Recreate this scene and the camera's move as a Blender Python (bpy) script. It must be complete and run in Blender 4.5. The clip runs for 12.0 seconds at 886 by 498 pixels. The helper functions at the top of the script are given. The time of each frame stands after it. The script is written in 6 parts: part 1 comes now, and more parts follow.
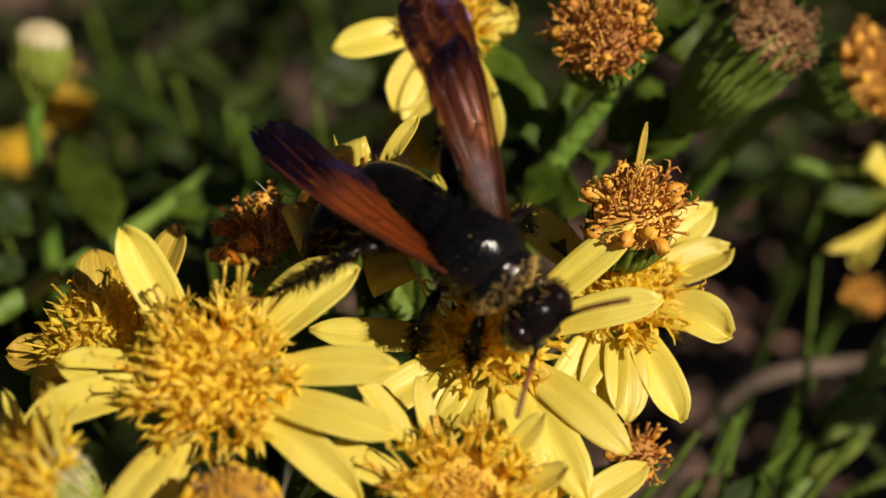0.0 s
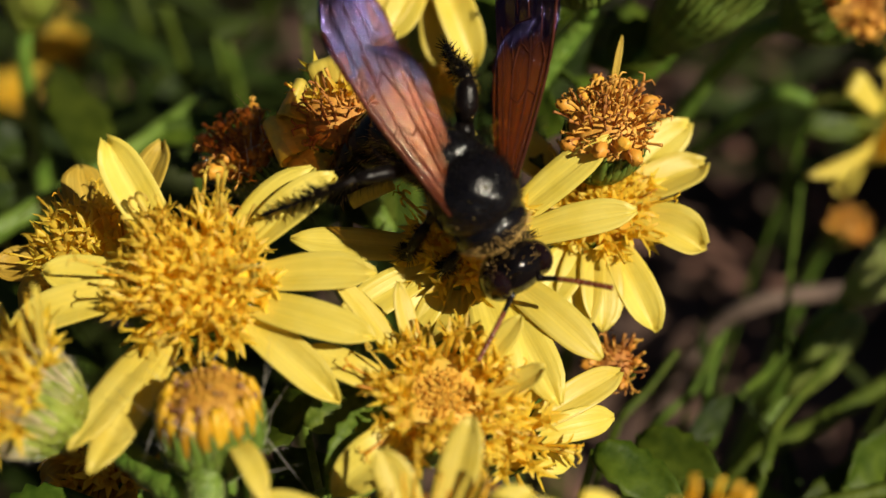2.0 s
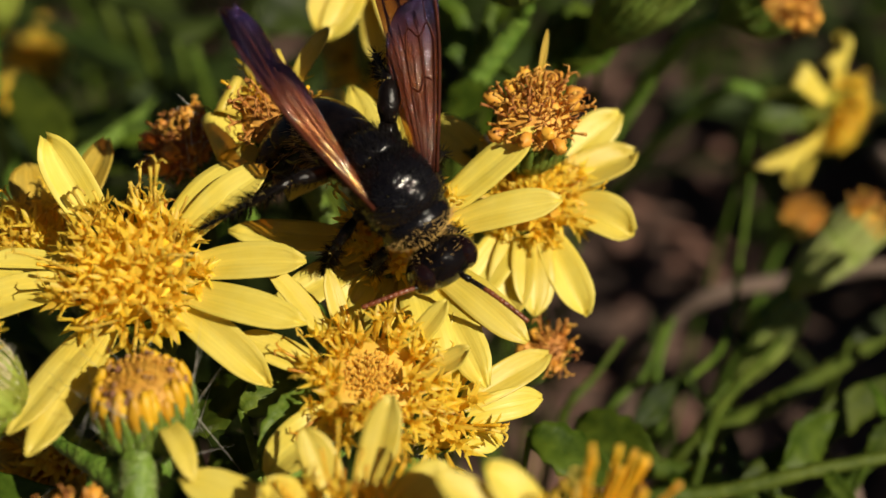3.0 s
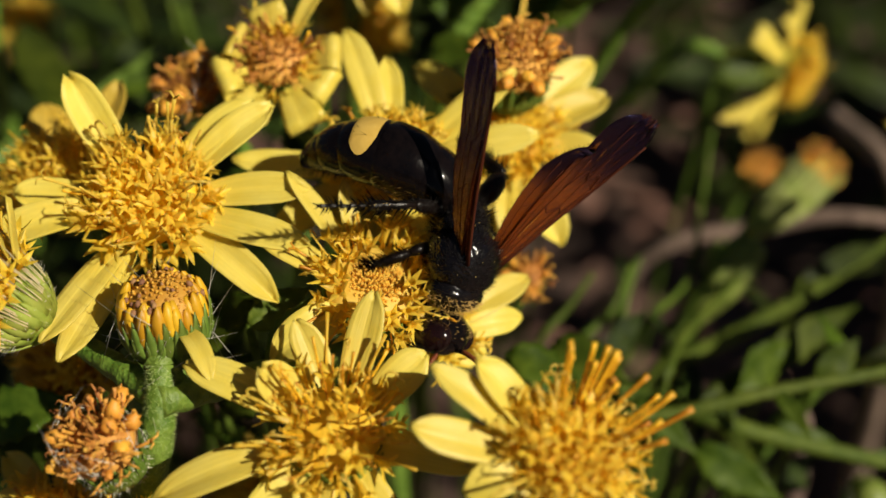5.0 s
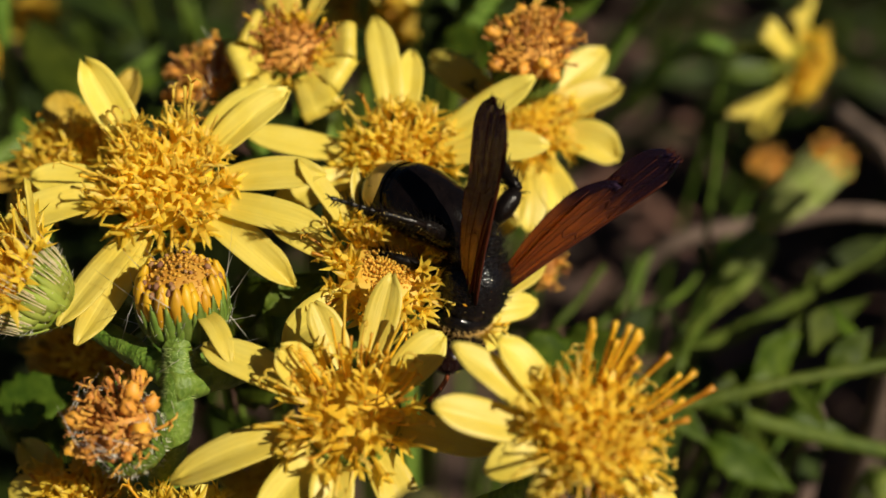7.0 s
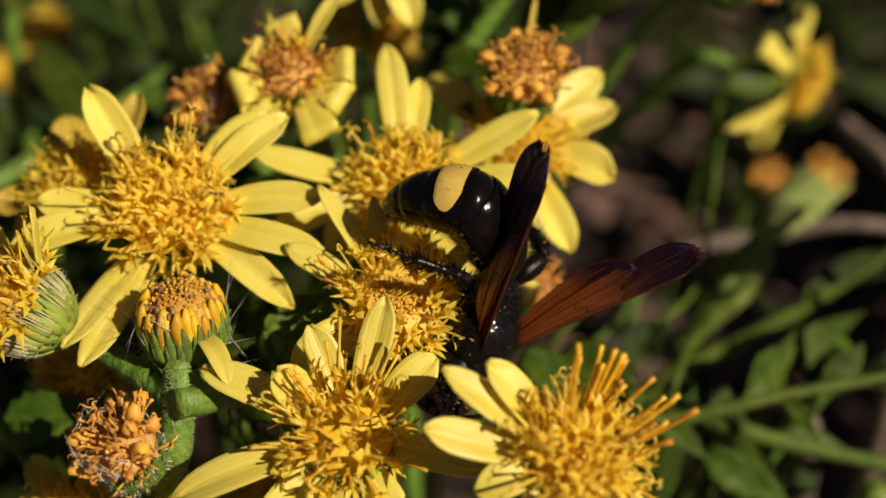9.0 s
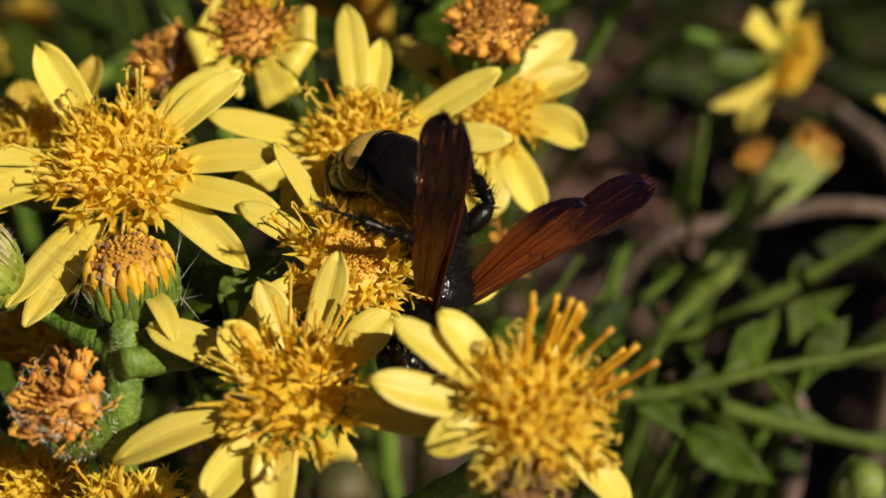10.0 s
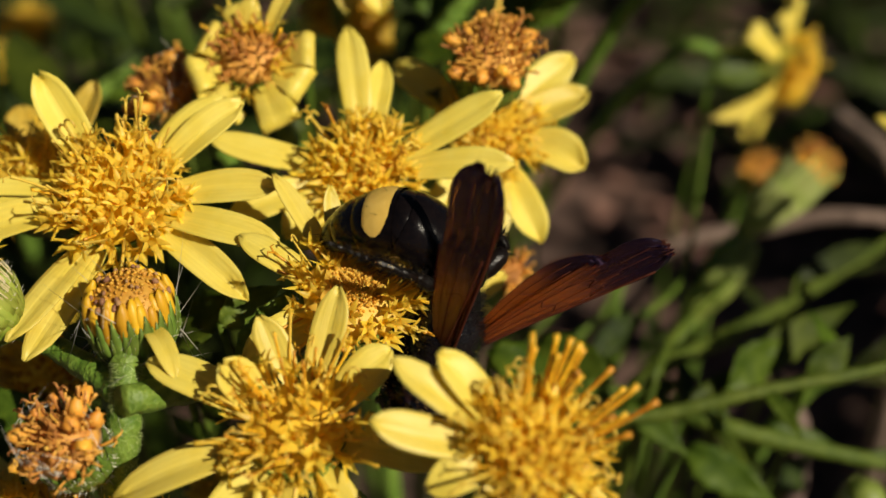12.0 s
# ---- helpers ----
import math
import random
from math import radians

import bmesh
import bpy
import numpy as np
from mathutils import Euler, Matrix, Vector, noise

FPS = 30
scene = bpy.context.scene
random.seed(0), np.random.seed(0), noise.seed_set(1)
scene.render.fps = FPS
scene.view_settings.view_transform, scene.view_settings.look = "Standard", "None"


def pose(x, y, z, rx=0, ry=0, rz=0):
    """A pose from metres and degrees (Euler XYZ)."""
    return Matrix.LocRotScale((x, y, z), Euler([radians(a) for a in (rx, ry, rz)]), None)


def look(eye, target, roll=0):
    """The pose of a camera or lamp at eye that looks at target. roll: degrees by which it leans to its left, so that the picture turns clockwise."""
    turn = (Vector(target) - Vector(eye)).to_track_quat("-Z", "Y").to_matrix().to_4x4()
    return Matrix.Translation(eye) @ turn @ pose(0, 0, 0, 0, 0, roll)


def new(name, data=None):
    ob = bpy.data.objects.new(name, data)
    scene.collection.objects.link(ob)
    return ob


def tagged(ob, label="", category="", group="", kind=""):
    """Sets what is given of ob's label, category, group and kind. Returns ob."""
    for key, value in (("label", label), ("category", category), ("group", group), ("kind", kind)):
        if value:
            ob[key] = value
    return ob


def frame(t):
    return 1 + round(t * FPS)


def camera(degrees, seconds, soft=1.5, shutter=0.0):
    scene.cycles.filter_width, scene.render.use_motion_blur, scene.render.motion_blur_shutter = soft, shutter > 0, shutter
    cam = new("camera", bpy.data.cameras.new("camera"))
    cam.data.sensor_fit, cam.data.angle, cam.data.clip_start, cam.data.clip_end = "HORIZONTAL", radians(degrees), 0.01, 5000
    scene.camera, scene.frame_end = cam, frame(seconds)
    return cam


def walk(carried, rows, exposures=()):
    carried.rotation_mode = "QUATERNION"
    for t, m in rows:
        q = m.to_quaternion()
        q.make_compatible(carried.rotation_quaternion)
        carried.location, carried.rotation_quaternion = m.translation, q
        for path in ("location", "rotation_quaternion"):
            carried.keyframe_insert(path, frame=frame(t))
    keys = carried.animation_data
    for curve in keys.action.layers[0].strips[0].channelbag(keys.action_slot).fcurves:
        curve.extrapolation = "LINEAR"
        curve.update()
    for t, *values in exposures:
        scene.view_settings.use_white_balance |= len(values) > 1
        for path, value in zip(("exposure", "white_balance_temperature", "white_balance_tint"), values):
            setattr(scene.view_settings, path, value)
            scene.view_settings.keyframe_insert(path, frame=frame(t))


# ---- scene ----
cam = camera(38.0, 12.0, soft=1.5, shutter=0.0)
# the camera's way: seconds, eye, target, roll
PATH = [
    (0, (-0.00392, -0.04275, 0.17585), (-0.00384, 0.01218, 0.12929), 0.91),
    (0.5, (-0.00519, -0.04355, 0.17633), (-0.00537, 0.01100, 0.12935), 0.70),
    (1, (-0.00361, -0.04538, 0.17502), (-0.00356, 0.00839, 0.12714), 0.76),
    (1.5, (-0.00293, -0.04478, 0.17529), (-0.00285, 0.00901, 0.12743), 0.67),
    (2, (-0.00249, -0.04534, 0.17486), (-0.00260, 0.00801, 0.12650), 0.61),
    (2.5, (-0.00220, -0.04504, 0.17660), (-0.00176, 0.00805, 0.12797), 1.04),
    (3, (0.00161, -0.04778, 0.17570), (0.00113, 0.00584, 0.12765), -0.58),
    (3.2, (-0.00042, -0.04799, 0.17650), (0.00016, 0.00520, 0.12798), 0.70),
    (4.8, (-0.00026, -0.05310, 0.17869), (0.00128, -0.00046, 0.12959), 1.36),
    (5, (0.00010, -0.05456, 0.17831), (0.00168, -0.00187, 0.12926), 1.09),
    (5.5, (-0.00210, -0.05374, 0.18031), (-0.00013, -0.00091, 0.13144), 1.79),
    (6, (-0.00216, -0.05472, 0.17773), (-0.00025, -0.00148, 0.12929), 1.12),
    (6.5, (-0.00056, -0.05615, 0.17631), (0.00131, -0.00306, 0.12771), 1.17),
    (7, (-0.00102, -0.05558, 0.17714), (0.00073, -0.00243, 0.12860), 1.15),
    (7.2, (-0.00240, -0.05514, 0.17806), (-0.00092, -0.00200, 0.12949), 1.48),
    (8.8, (0.00063, -0.05529, 0.17863), (0.00104, -0.00220, 0.13000), -0.08),
    (9, (0.00023, -0.05598, 0.17930), (0.00102, -0.00286, 0.13070), 0.29),
    (9.5, (0.00220, -0.05539, 0.17882), (0.00219, -0.00169, 0.13086), -0.20),
    (10, (0.00310, -0.05653, 0.17513), (0.00325, -0.00264, 0.12738), -0.38),
    (10.5, (0.00551, -0.05713, 0.17500), (0.00532, -0.00362, 0.12683), -1.27),
    (11, (0.00598, -0.05618, 0.17453), (0.00570, -0.00261, 0.12643), -0.57),
    (11.5, (0.00533, -0.05647, 0.17492), (0.00530, -0.00278, 0.12695), -1.35),
    (12, (0.00327, -0.05468, 0.17692), (0.00326, -0.00140, 0.12850), -0.62),
]
walk(cam, [(t, look(eye, target, roll)) for t, eye, target, roll in PATH])
cam.data.dof.use_dof = True
cam.data.dof.focus_distance = 0.0682
cam.data.dof.aperture_fstop = 26.0

# ---- light ----
SUN = Vector((0.580, -0.450, 0.680))
SUN_UP = math.asin(SUN.z)
world = bpy.data.worlds.new("daylight")
scene.world = world
world.use_nodes = True
wt = world.node_tree
sky = wt.nodes.new("ShaderNodeTexSky")
sky.sky_type = "NISHITA"
sky.sun_disc = False
sky.sun_elevation = SUN_UP
sky.sun_rotation = math.atan2(SUN.x, SUN.y)
wt.links.new(sky.outputs[0], wt.nodes["Background"].inputs[0])
wt.nodes["Background"].inputs[1].default_value = 0.0145
sun = bpy.data.lights.new("sun", "SUN")
sun.energy, sun.angle, sun.color = 5.0, radians(0.53), (1.0, 0.90, 0.71)
sun_ob = new("sun", sun)
sun_ob.matrix_world = look(SUN, (0, 0, 0))
scene.view_settings.exposure = 0.04

MM = 0.001
rng = random.Random(7)

# ---- materials ----


def material(name, base, second, rough=0.5, grain=1.2, bump=0.0, metal=0.0, trans=0.0, vary=0.25, spec=0.5, streak=0.0, speck=None):
    """A principled surface that runs from base to second by noise at two scales; grain: spots a millimetre."""
    m = bpy.data.materials.new(name)
    m.use_nodes = True
    nt = m.node_tree
    N, K = nt.nodes, nt.links
    b = N["Principled BSDF"]
    tc = N.new("ShaderNodeTexCoord")
    mp = N.new("ShaderNodeMapping")
    mp.inputs["Scale"].default_value = (1000, 1000, 1000)
    K.new(tc.outputs["Object"], mp.inputs[0])
    n1 = N.new("ShaderNodeTexNoise")
    n1.inputs["Scale"].default_value = grain
    n1.inputs["Detail"].default_value = 4
    K.new(mp.outputs[0], n1.inputs["Vector"])
    n2 = N.new("ShaderNodeTexNoise")
    n2.inputs["Scale"].default_value = grain * 0.22
    K.new(mp.outputs[0], n2.inputs["Vector"])
    add = N.new("ShaderNodeMath")
    add.operation = "MULTIPLY_ADD"
    K.new(n1.outputs[0], add.inputs[0])
    add.inputs[1].default_value = 0.5
    half = N.new("ShaderNodeMath")
    half.operation = "MULTIPLY"
    K.new(n2.outputs[0], half.inputs[0])
    half.inputs[1].default_value = 0.5
    K.new(half.outputs[0], add.inputs[2])
    ramp = N.new("ShaderNodeValToRGB")
    ramp.color_ramp.elements[0].position, ramp.color_ramp.elements[1].position = 0.36, 0.64
    ramp.color_ramp.elements[0].color, ramp.color_ramp.elements[1].color = (*base, 1), (*second, 1)
    K.new(add.outputs[0], ramp.inputs[0])
    info = N.new("ShaderNodeObjectInfo")
    hsv = N.new("ShaderNodeHueSaturation")
    mr = N.new("ShaderNodeMapRange")
    mr.inputs[3].default_value, mr.inputs[4].default_value = 1 - vary, 1 + vary
    K.new(info.outputs["Random"], mr.inputs[0])
    K.new(mr.outputs[0], hsv.inputs["Value"])
    mh = N.new("ShaderNodeMapRange")
    mh.inputs[3].default_value, mh.inputs[4].default_value = 0.5 - vary * 0.05, 0.5 + vary * 0.05
    K.new(info.outputs["Random"], mh.inputs[0])
    K.new(mh.outputs[0], hsv.inputs["Hue"])
    K.new(ramp.outputs[0], hsv.inputs["Color"])
    colour = hsv.outputs[0]
    height = n1.outputs[0]
    if streak:
        uv = N.new("ShaderNodeUVMap")
        ms = N.new("ShaderNodeMapping")
        ms.inputs["Scale"].default_value = (14, 0.8, 1)
        K.new(uv.outputs[0], ms.inputs[0])
        n3 = N.new("ShaderNodeTexNoise")
        n3.inputs["Scale"].default_value = 1.0
        n3.inputs["Detail"].default_value = 3
        K.new(ms.outputs[0], n3.inputs["Vector"])
        sr = N.new("ShaderNodeMapRange")
        sr.inputs[1].default_value, sr.inputs[2].default_value = 0.3, 0.7
        sr.inputs[3].default_value, sr.inputs[4].default_value = 1 - streak, 1.0
        K.new(n3.outputs[0], sr.inputs[0])
        mul = N.new("ShaderNodeMix")
        mul.data_type, mul.blend_type = "RGBA", "MULTIPLY"
        mul.inputs[0].default_value = 1
        K.new(colour, mul.inputs[6])
        K.new(sr.outputs[0], mul.inputs[7])
        colour = mul.outputs[2]
        height = n3.outputs[0]
    if speck:
        vo = N.new("ShaderNodeTexVoronoi")
        vo.inputs["Scale"].default_value = speck[1]
        K.new(mp.outputs[0], vo.inputs["Vector"])
        lt = N.new("ShaderNodeMath")
        lt.operation = "LESS_THAN"
        lt.inputs[1].default_value = speck[2]
        K.new(vo.outputs["Distance"], lt.inputs[0])
        mx = N.new("ShaderNodeMix")
        mx.data_type = "RGBA"
        K.new(lt.outputs[0], mx.inputs[0])
        K.new(colour, mx.inputs[6])
        mx.inputs[7].default_value = (*speck[0], 1)
        colour = mx.outputs[2]
    K.new(colour, b.inputs["Base Color"])
    b.inputs["Roughness"].default_value = rough
    b.inputs["Metallic"].default_value = metal
    b.inputs["Specular IOR Level"].default_value = spec
    if bump:
        bp = N.new("ShaderNodeBump")
        bp.inputs["Strength"].default_value = bump
        bp.inputs["Distance"].default_value = 0.0002
        K.new(height, bp.inputs["Height"])
        K.new(bp.outputs[0], b.inputs["Normal"])
    if trans:
        tr = N.new("ShaderNodeBsdfTranslucent")
        K.new(colour, tr.inputs[0])
        mix = N.new("ShaderNodeMixShader")
        mix.inputs[0].default_value = trans
        K.new(b.outputs[0], mix.inputs[1])
        K.new(tr.outputs[0], mix.inputs[2])
        K.new(mix.outputs[0], N["Material Output"].inputs[0])
    return m


PETAL = material("ray_petal", (0.84, 0.675, 0.085), (0.89, 0.75, 0.15), 0.42, 1.0, 0.28, trans=0.28, vary=0.07, streak=0.13)
WILT = material("wilted_petal", (0.78, 0.50, 0.04), (0.80, 0.58, 0.09), 0.55, 1.0, 0.4, trans=0.22, vary=0.12, streak=0.4)
FLORET = material("disc_floret", (0.90, 0.62, 0.045), (0.94, 0.74, 0.10), 0.45, 2.0, 0.2, trans=0.5, vary=0.12)
STYLE = material("style_branch", (0.90, 0.66, 0.08), (0.93, 0.76, 0.16), 0.45, 2.0, 0.2, trans=0.45, vary=0.12)
ANTHER = material("anther_tube", (0.66, 0.27, 0.01), (0.86, 0.52, 0.03), 0.45, 2.0, 0.2, trans=0.15, vary=0.3)
DISC = material("disc_base", (0.84, 0.46, 0.02), (0.88, 0.56, 0.04), 0.65, 2.0, 0.4, trans=0.3)
YOUNG = material("young_disc", (0.88, 0.53, 0.06), (0.92, 0.63, 0.12), 0.55, 2.5, 0.3, trans=0.35, vary=0.1)
DRY = material("dried_floret", (0.52, 0.21, 0.03), (0.74, 0.39, 0.08), 0.65, 2.0, 0.4, trans=0.1, vary=0.35)
DRYBALL = material("dried_anther", (0.70, 0.30, 0.03), (0.78, 0.40, 0.06), 0.55, 2.0, 0.3, vary=0.25)
BROWN = material("brown_floret", (0.24, 0.11, 0.045), (0.36, 0.19, 0.09), 0.75, 2.0, 0.4, vary=0.35)
CUPBRACT = material("bright_bract", (0.24, 0.33, 0.025), (0.46, 0.50, 0.10), 0.5, 1.4, 0.4, trans=0.35, vary=0.2)
BUDCUP = material("light_bud_bract", (0.27, 0.37, 0.05), (0.55, 0.58, 0.22), 0.5, 0.6, 0.3, trans=0.3, vary=0.12)
PAPPUS = material("straw_bristle", (0.70, 0.58, 0.32), (0.82, 0.72, 0.48), 0.5, 2.0, trans=0.35, vary=0.1)
GREEN = material("green_bract", (0.075, 0.135, 0.013), (0.19, 0.27, 0.042), 0.5, 1.2, 0.4, trans=0.12, vary=0.2)
PALEBUD = material("pale_bract", (0.15, 0.21, 0.03), (0.30, 0.36, 0.08), 0.5, 1.2, 0.4, trans=0.2, vary=0.15)
# Copy of the stem green below, with shade darkened into its colour.
SHADESTEM = material("shaded_stem", (0.045, 0.080, 0.007), (0.105, 0.150, 0.018), 0.6, 1.4, 0.8, vary=0.25, spec=0.2)
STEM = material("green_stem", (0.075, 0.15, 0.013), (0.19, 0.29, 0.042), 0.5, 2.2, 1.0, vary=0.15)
# One leaf green twice: shade darkened into the first colour, light into the second.
SHADELEAF = material("shaded_leaf", (0.012, 0.022, 0.003), (0.040, 0.058, 0.008), 0.55, 0.8, 0.5, trans=0.25, vary=0.35, spec=0.3)
LITLEAF = material("lit_leaf", (0.036, 0.068, 0.005), (0.105, 0.155, 0.014), 0.5, 1.0, 0.5, trans=0.32, vary=0.3, spec=0.25)
CUPLEAF = material("bract_leaf", (0.07, 0.12, 0.010), (0.20, 0.27, 0.035), 0.5, 1.6, 0.7, trans=0.25, vary=0.15, spec=0.3)
BUDTOP = material("bud_top", (0.54, 0.25, 0.02), (0.70, 0.39, 0.06), 0.55, 1.4, 0.4, trans=0.15, vary=0.2)
CLOSED = material("closed_floret", (0.70, 0.37, 0.012), (0.86, 0.55, 0.03), 0.45, 1.0, 0.3, trans=0.2, vary=0.2)
DULLBUD = material("dull_bud", (0.05, 0.055, 0.015), (0.10, 0.08, 0.03), 0.6, 1.2, 0.4)
GLAND = material("green_hair", (0.30, 0.40, 0.10), (0.55, 0.62, 0.28), 0.35, 3.0, trans=0.3)
HAIR = material("white_hair", (0.75, 0.72, 0.62), (0.85, 0.82, 0.74), 0.4, 3.0, trans=0.3)
TWIG = material("dry_twig", (0.11, 0.075, 0.06), (0.27, 0.19, 0.15), 0.85, 0.8, 0.5)
SOIL = material("leaf_litter_soil", (0.020, 0.011, 0.009), (0.15, 0.085, 0.066), 0.95, 0.12, 0.8)
LITTER = material("dead_leaf", (0.085, 0.038, 0.028), (0.27, 0.135, 0.105), 0.8, 0.5, 0.4, vary=0.3)
BLACK = material("black_chitin", (0.0025, 0.002, 0.0025), (0.006, 0.004, 0.004), 0.15, 3.0, 0.12, spec=0.24, vary=0.0)
ROUGHBLACK = material("pitted_chitin", (0.0025, 0.002, 0.0025), (0.006, 0.005, 0.006), 0.16, 4.0, 0.2, spec=0.45, vary=0.0)
RIDGES = ROUGHBLACK.node_tree.nodes.new("ShaderNodeTexWave")
RIDGES.wave_type, RIDGES.rings_direction = "RINGS", "SPHERICAL"
RIDGES.inputs["Scale"].default_value, RIDGES.inputs["Distortion"].default_value, RIDGES.inputs["Detail"].default_value = 3.6, 5.0, 2.0
ROUGHBLACK.node_tree.links.new(ROUGHBLACK.node_tree.nodes["Mapping"].outputs[0], RIDGES.inputs["Vector"])
ROUGHBLACK.node_tree.links.new(RIDGES.outputs[1], ROUGHBLACK.node_tree.nodes["Bump"].inputs["Height"])
POLLEN = material("pollen_grain", (0.74, 0.50, 0.10), (0.82, 0.64, 0.22), 0.6, 3.0, vary=0.0)
LEGBLACK = material("leg_chitin", (0.003, 0.002, 0.002), (0.008, 0.005, 0.004), 0.3, 4.0, 0.3, spec=0.25, vary=0.0)
EYE = material("compound_eye", (0.005, 0.002, 0.002), (0.012, 0.004, 0.004), 0.12, 6.0, 0.05, vary=0.0)
BAND = material("yellow_spot", (0.58, 0.37, 0.07), (0.68, 0.46, 0.11), 0.4, 1.5, 0.2, vary=0.0)
ANTENNA = material("antenna_segment", (0.10, 0.022, 0.008), (0.20, 0.05, 0.015), 0.35, 3.0, 0.3, vary=0.0)
BLACKHAIR = material("black_hair", (0.003, 0.0025, 0.002), (0.008, 0.006, 0.005), 0.4, 3.0, vary=0.0, spec=0.1)
GOLDHAIR = material("golden_hair", (0.55, 0.33, 0.08), (0.70, 0.46, 0.14), 0.4, 3.0, trans=0.2, vary=0.0)


def wing_material(name, tint):
    """Amber membrane, dark and faintly iridescent towards the tip; the map's y runs from root to tip."""
    m = bpy.data.materials.new(name)
    m.use_nodes = True
    N, K = m.node_tree.nodes, m.node_tree.links
    N.remove(N["Principled BSDF"])
    uv = N.new("ShaderNodeUVMap")
    sep = N.new("ShaderNodeSeparateXYZ")
    K.new(uv.outputs[0], sep.inputs[0])
    ns = N.new("ShaderNodeTexNoise")
    ns.inputs["Scale"].default_value = 7
    ns.inputs["Detail"].default_value = 5
    K.new(uv.outputs[0], ns.inputs["Vector"])
    ad = N.new("ShaderNodeMath")
    ad.operation = "MULTIPLY_ADD"
    K.new(ns.outputs[0], ad.inputs[0])
    ad.inputs[1].default_value = 0.22
    K.new(sep.outputs[1], ad.inputs[2])

    def ramp(*stops):
        r = N.new("ShaderNodeValToRGB")
        e = r.color_ramp.elements
        e[0].position, e[0].color = stops[0][0], (*stops[0][1], 1)
        e[1].position, e[1].color = stops[-1][0], (*stops[-1][1], 1)
        for p, c in stops[1:-1]:
            e.new(p).color = (*c, 1)
        K.new(ad.outputs[0], r.inputs[0])
        return r.outputs[0]
    k = tint
    through_light = ramp((0.1, (0.97 * k, 0.74 * k, 0.44 * k)), (0.64, (0.97 * k, 0.73 * k, 0.43 * k)), (0.84, (0.60, 0.40, 0.27)), (1.0, (0.52, 0.34, 0.24)))
    surface = ramp((0.1, (0.62, 0.13, 0.012)), (0.64, (0.66, 0.17, 0.018)), (0.82, (0.05, 0.014, 0.009)), (1.0, (0.02, 0.010, 0.010)))
    sheen = ramp((0.1, (1.0, 0.85, 0.75)), (0.50, (1.0, 0.86, 0.82)), (0.74, (0.68, 0.58, 1.0)), (1.0, (0.42, 0.38, 0.95)))
    tr = N.new("ShaderNodeBsdfTransparent")
    K.new(through_light, tr.inputs[0])
    df = N.new("ShaderNodeBsdfDiffuse")
    K.new(surface, df.inputs[0])
    tl = N.new("ShaderNodeBsdfTranslucent")
    K.new(surface, tl.inputs[0])
    body = N.new("ShaderNodeMixShader")
    body.inputs[0].default_value = 0.7
    K.new(df.outputs[0], body.inputs[1])
    K.new(tl.outputs[0], body.inputs[2])
    film = N.new("ShaderNodeMixShader")
    film.inputs[0].default_value = 0.30
    K.new(tr.outputs[0], film.inputs[1])
    K.new(body.outputs[0], film.inputs[2])
    gl = N.new("ShaderNodeBsdfGlossy")
    gl.inputs["Roughness"].default_value = 0.08
    K.new(sheen, gl.inputs["Color"])
    ms = N.new("ShaderNodeMapping")
    ms.inputs["Scale"].default_value = (19.0, 26.0, 1)
    K.new(uv.outputs[0], ms.inputs[0])
    n2 = N.new("ShaderNodeTexNoise")
    n2.inputs["Scale"].default_value = 1.6
    n2.inputs["Detail"].default_value = 1.5
    K.new(ms.outputs[0], n2.inputs["Vector"])
    bp = N.new("ShaderNodeBump")
    bp.inputs["Strength"].default_value = 1.0
    bp.inputs["Distance"].default_value = 0.0001
    K.new(n2.outputs[0], bp.inputs["Height"])
    K.new(bp.outputs[0], gl.inputs["Normal"])
    mix = N.new("ShaderNodeMixShader")
    fr = N.new("ShaderNodeFresnel")
    fr.inputs["IOR"].default_value = 1.75
    K.new(fr.outputs[0], mix.inputs[0])
    K.new(film.outputs[0], mix.inputs[1])
    K.new(gl.outputs[0], mix.inputs[2])
    K.new(mix.outputs[0], N["Material Output"].inputs[0])
    return m


WING = wing_material("amber_wing", 1.0)
HINDWING = wing_material("amber_hind_wing", 1.02)
VEIN = material("wing_vein", (0.035, 0.008, 0.004), (0.07, 0.016, 0.006), 0.7, 3.0, vary=0.0, spec=0.1)

# ---- mesh helpers: all sizes in millimetres ----


def mesh_of(name, verts, faces, mat, uvs=None, smooth=True):
    me = bpy.data.meshes.new(name)
    me.from_pydata([(x * MM, y * MM, z * MM) for x, y, z in verts], [], faces)
    me.materials.append(mat)
    if uvs:
        layer = me.uv_layers.new(name="UVMap")
        for loop in me.loops:
            layer.data[loop.index].uv = uvs[loop.vertex_index]
    if smooth:
        me.polygons.foreach_set("use_smooth", [True] * len(me.polygons))
    me.update()
    return me


def part(name, me, parent, m=None, label="", kind=""):
    ob = new(name, me)
    ob.parent = parent
    if m is not None:
        ob.matrix_basis = m
    return tagged(ob, label, kind=kind)


def thing(name, m, label, category, group="", kind=""):
    ob = new(name)
    ob.empty_display_size = 0.002
    ob.matrix_basis = m
    return tagged(ob, label, category, group, kind)


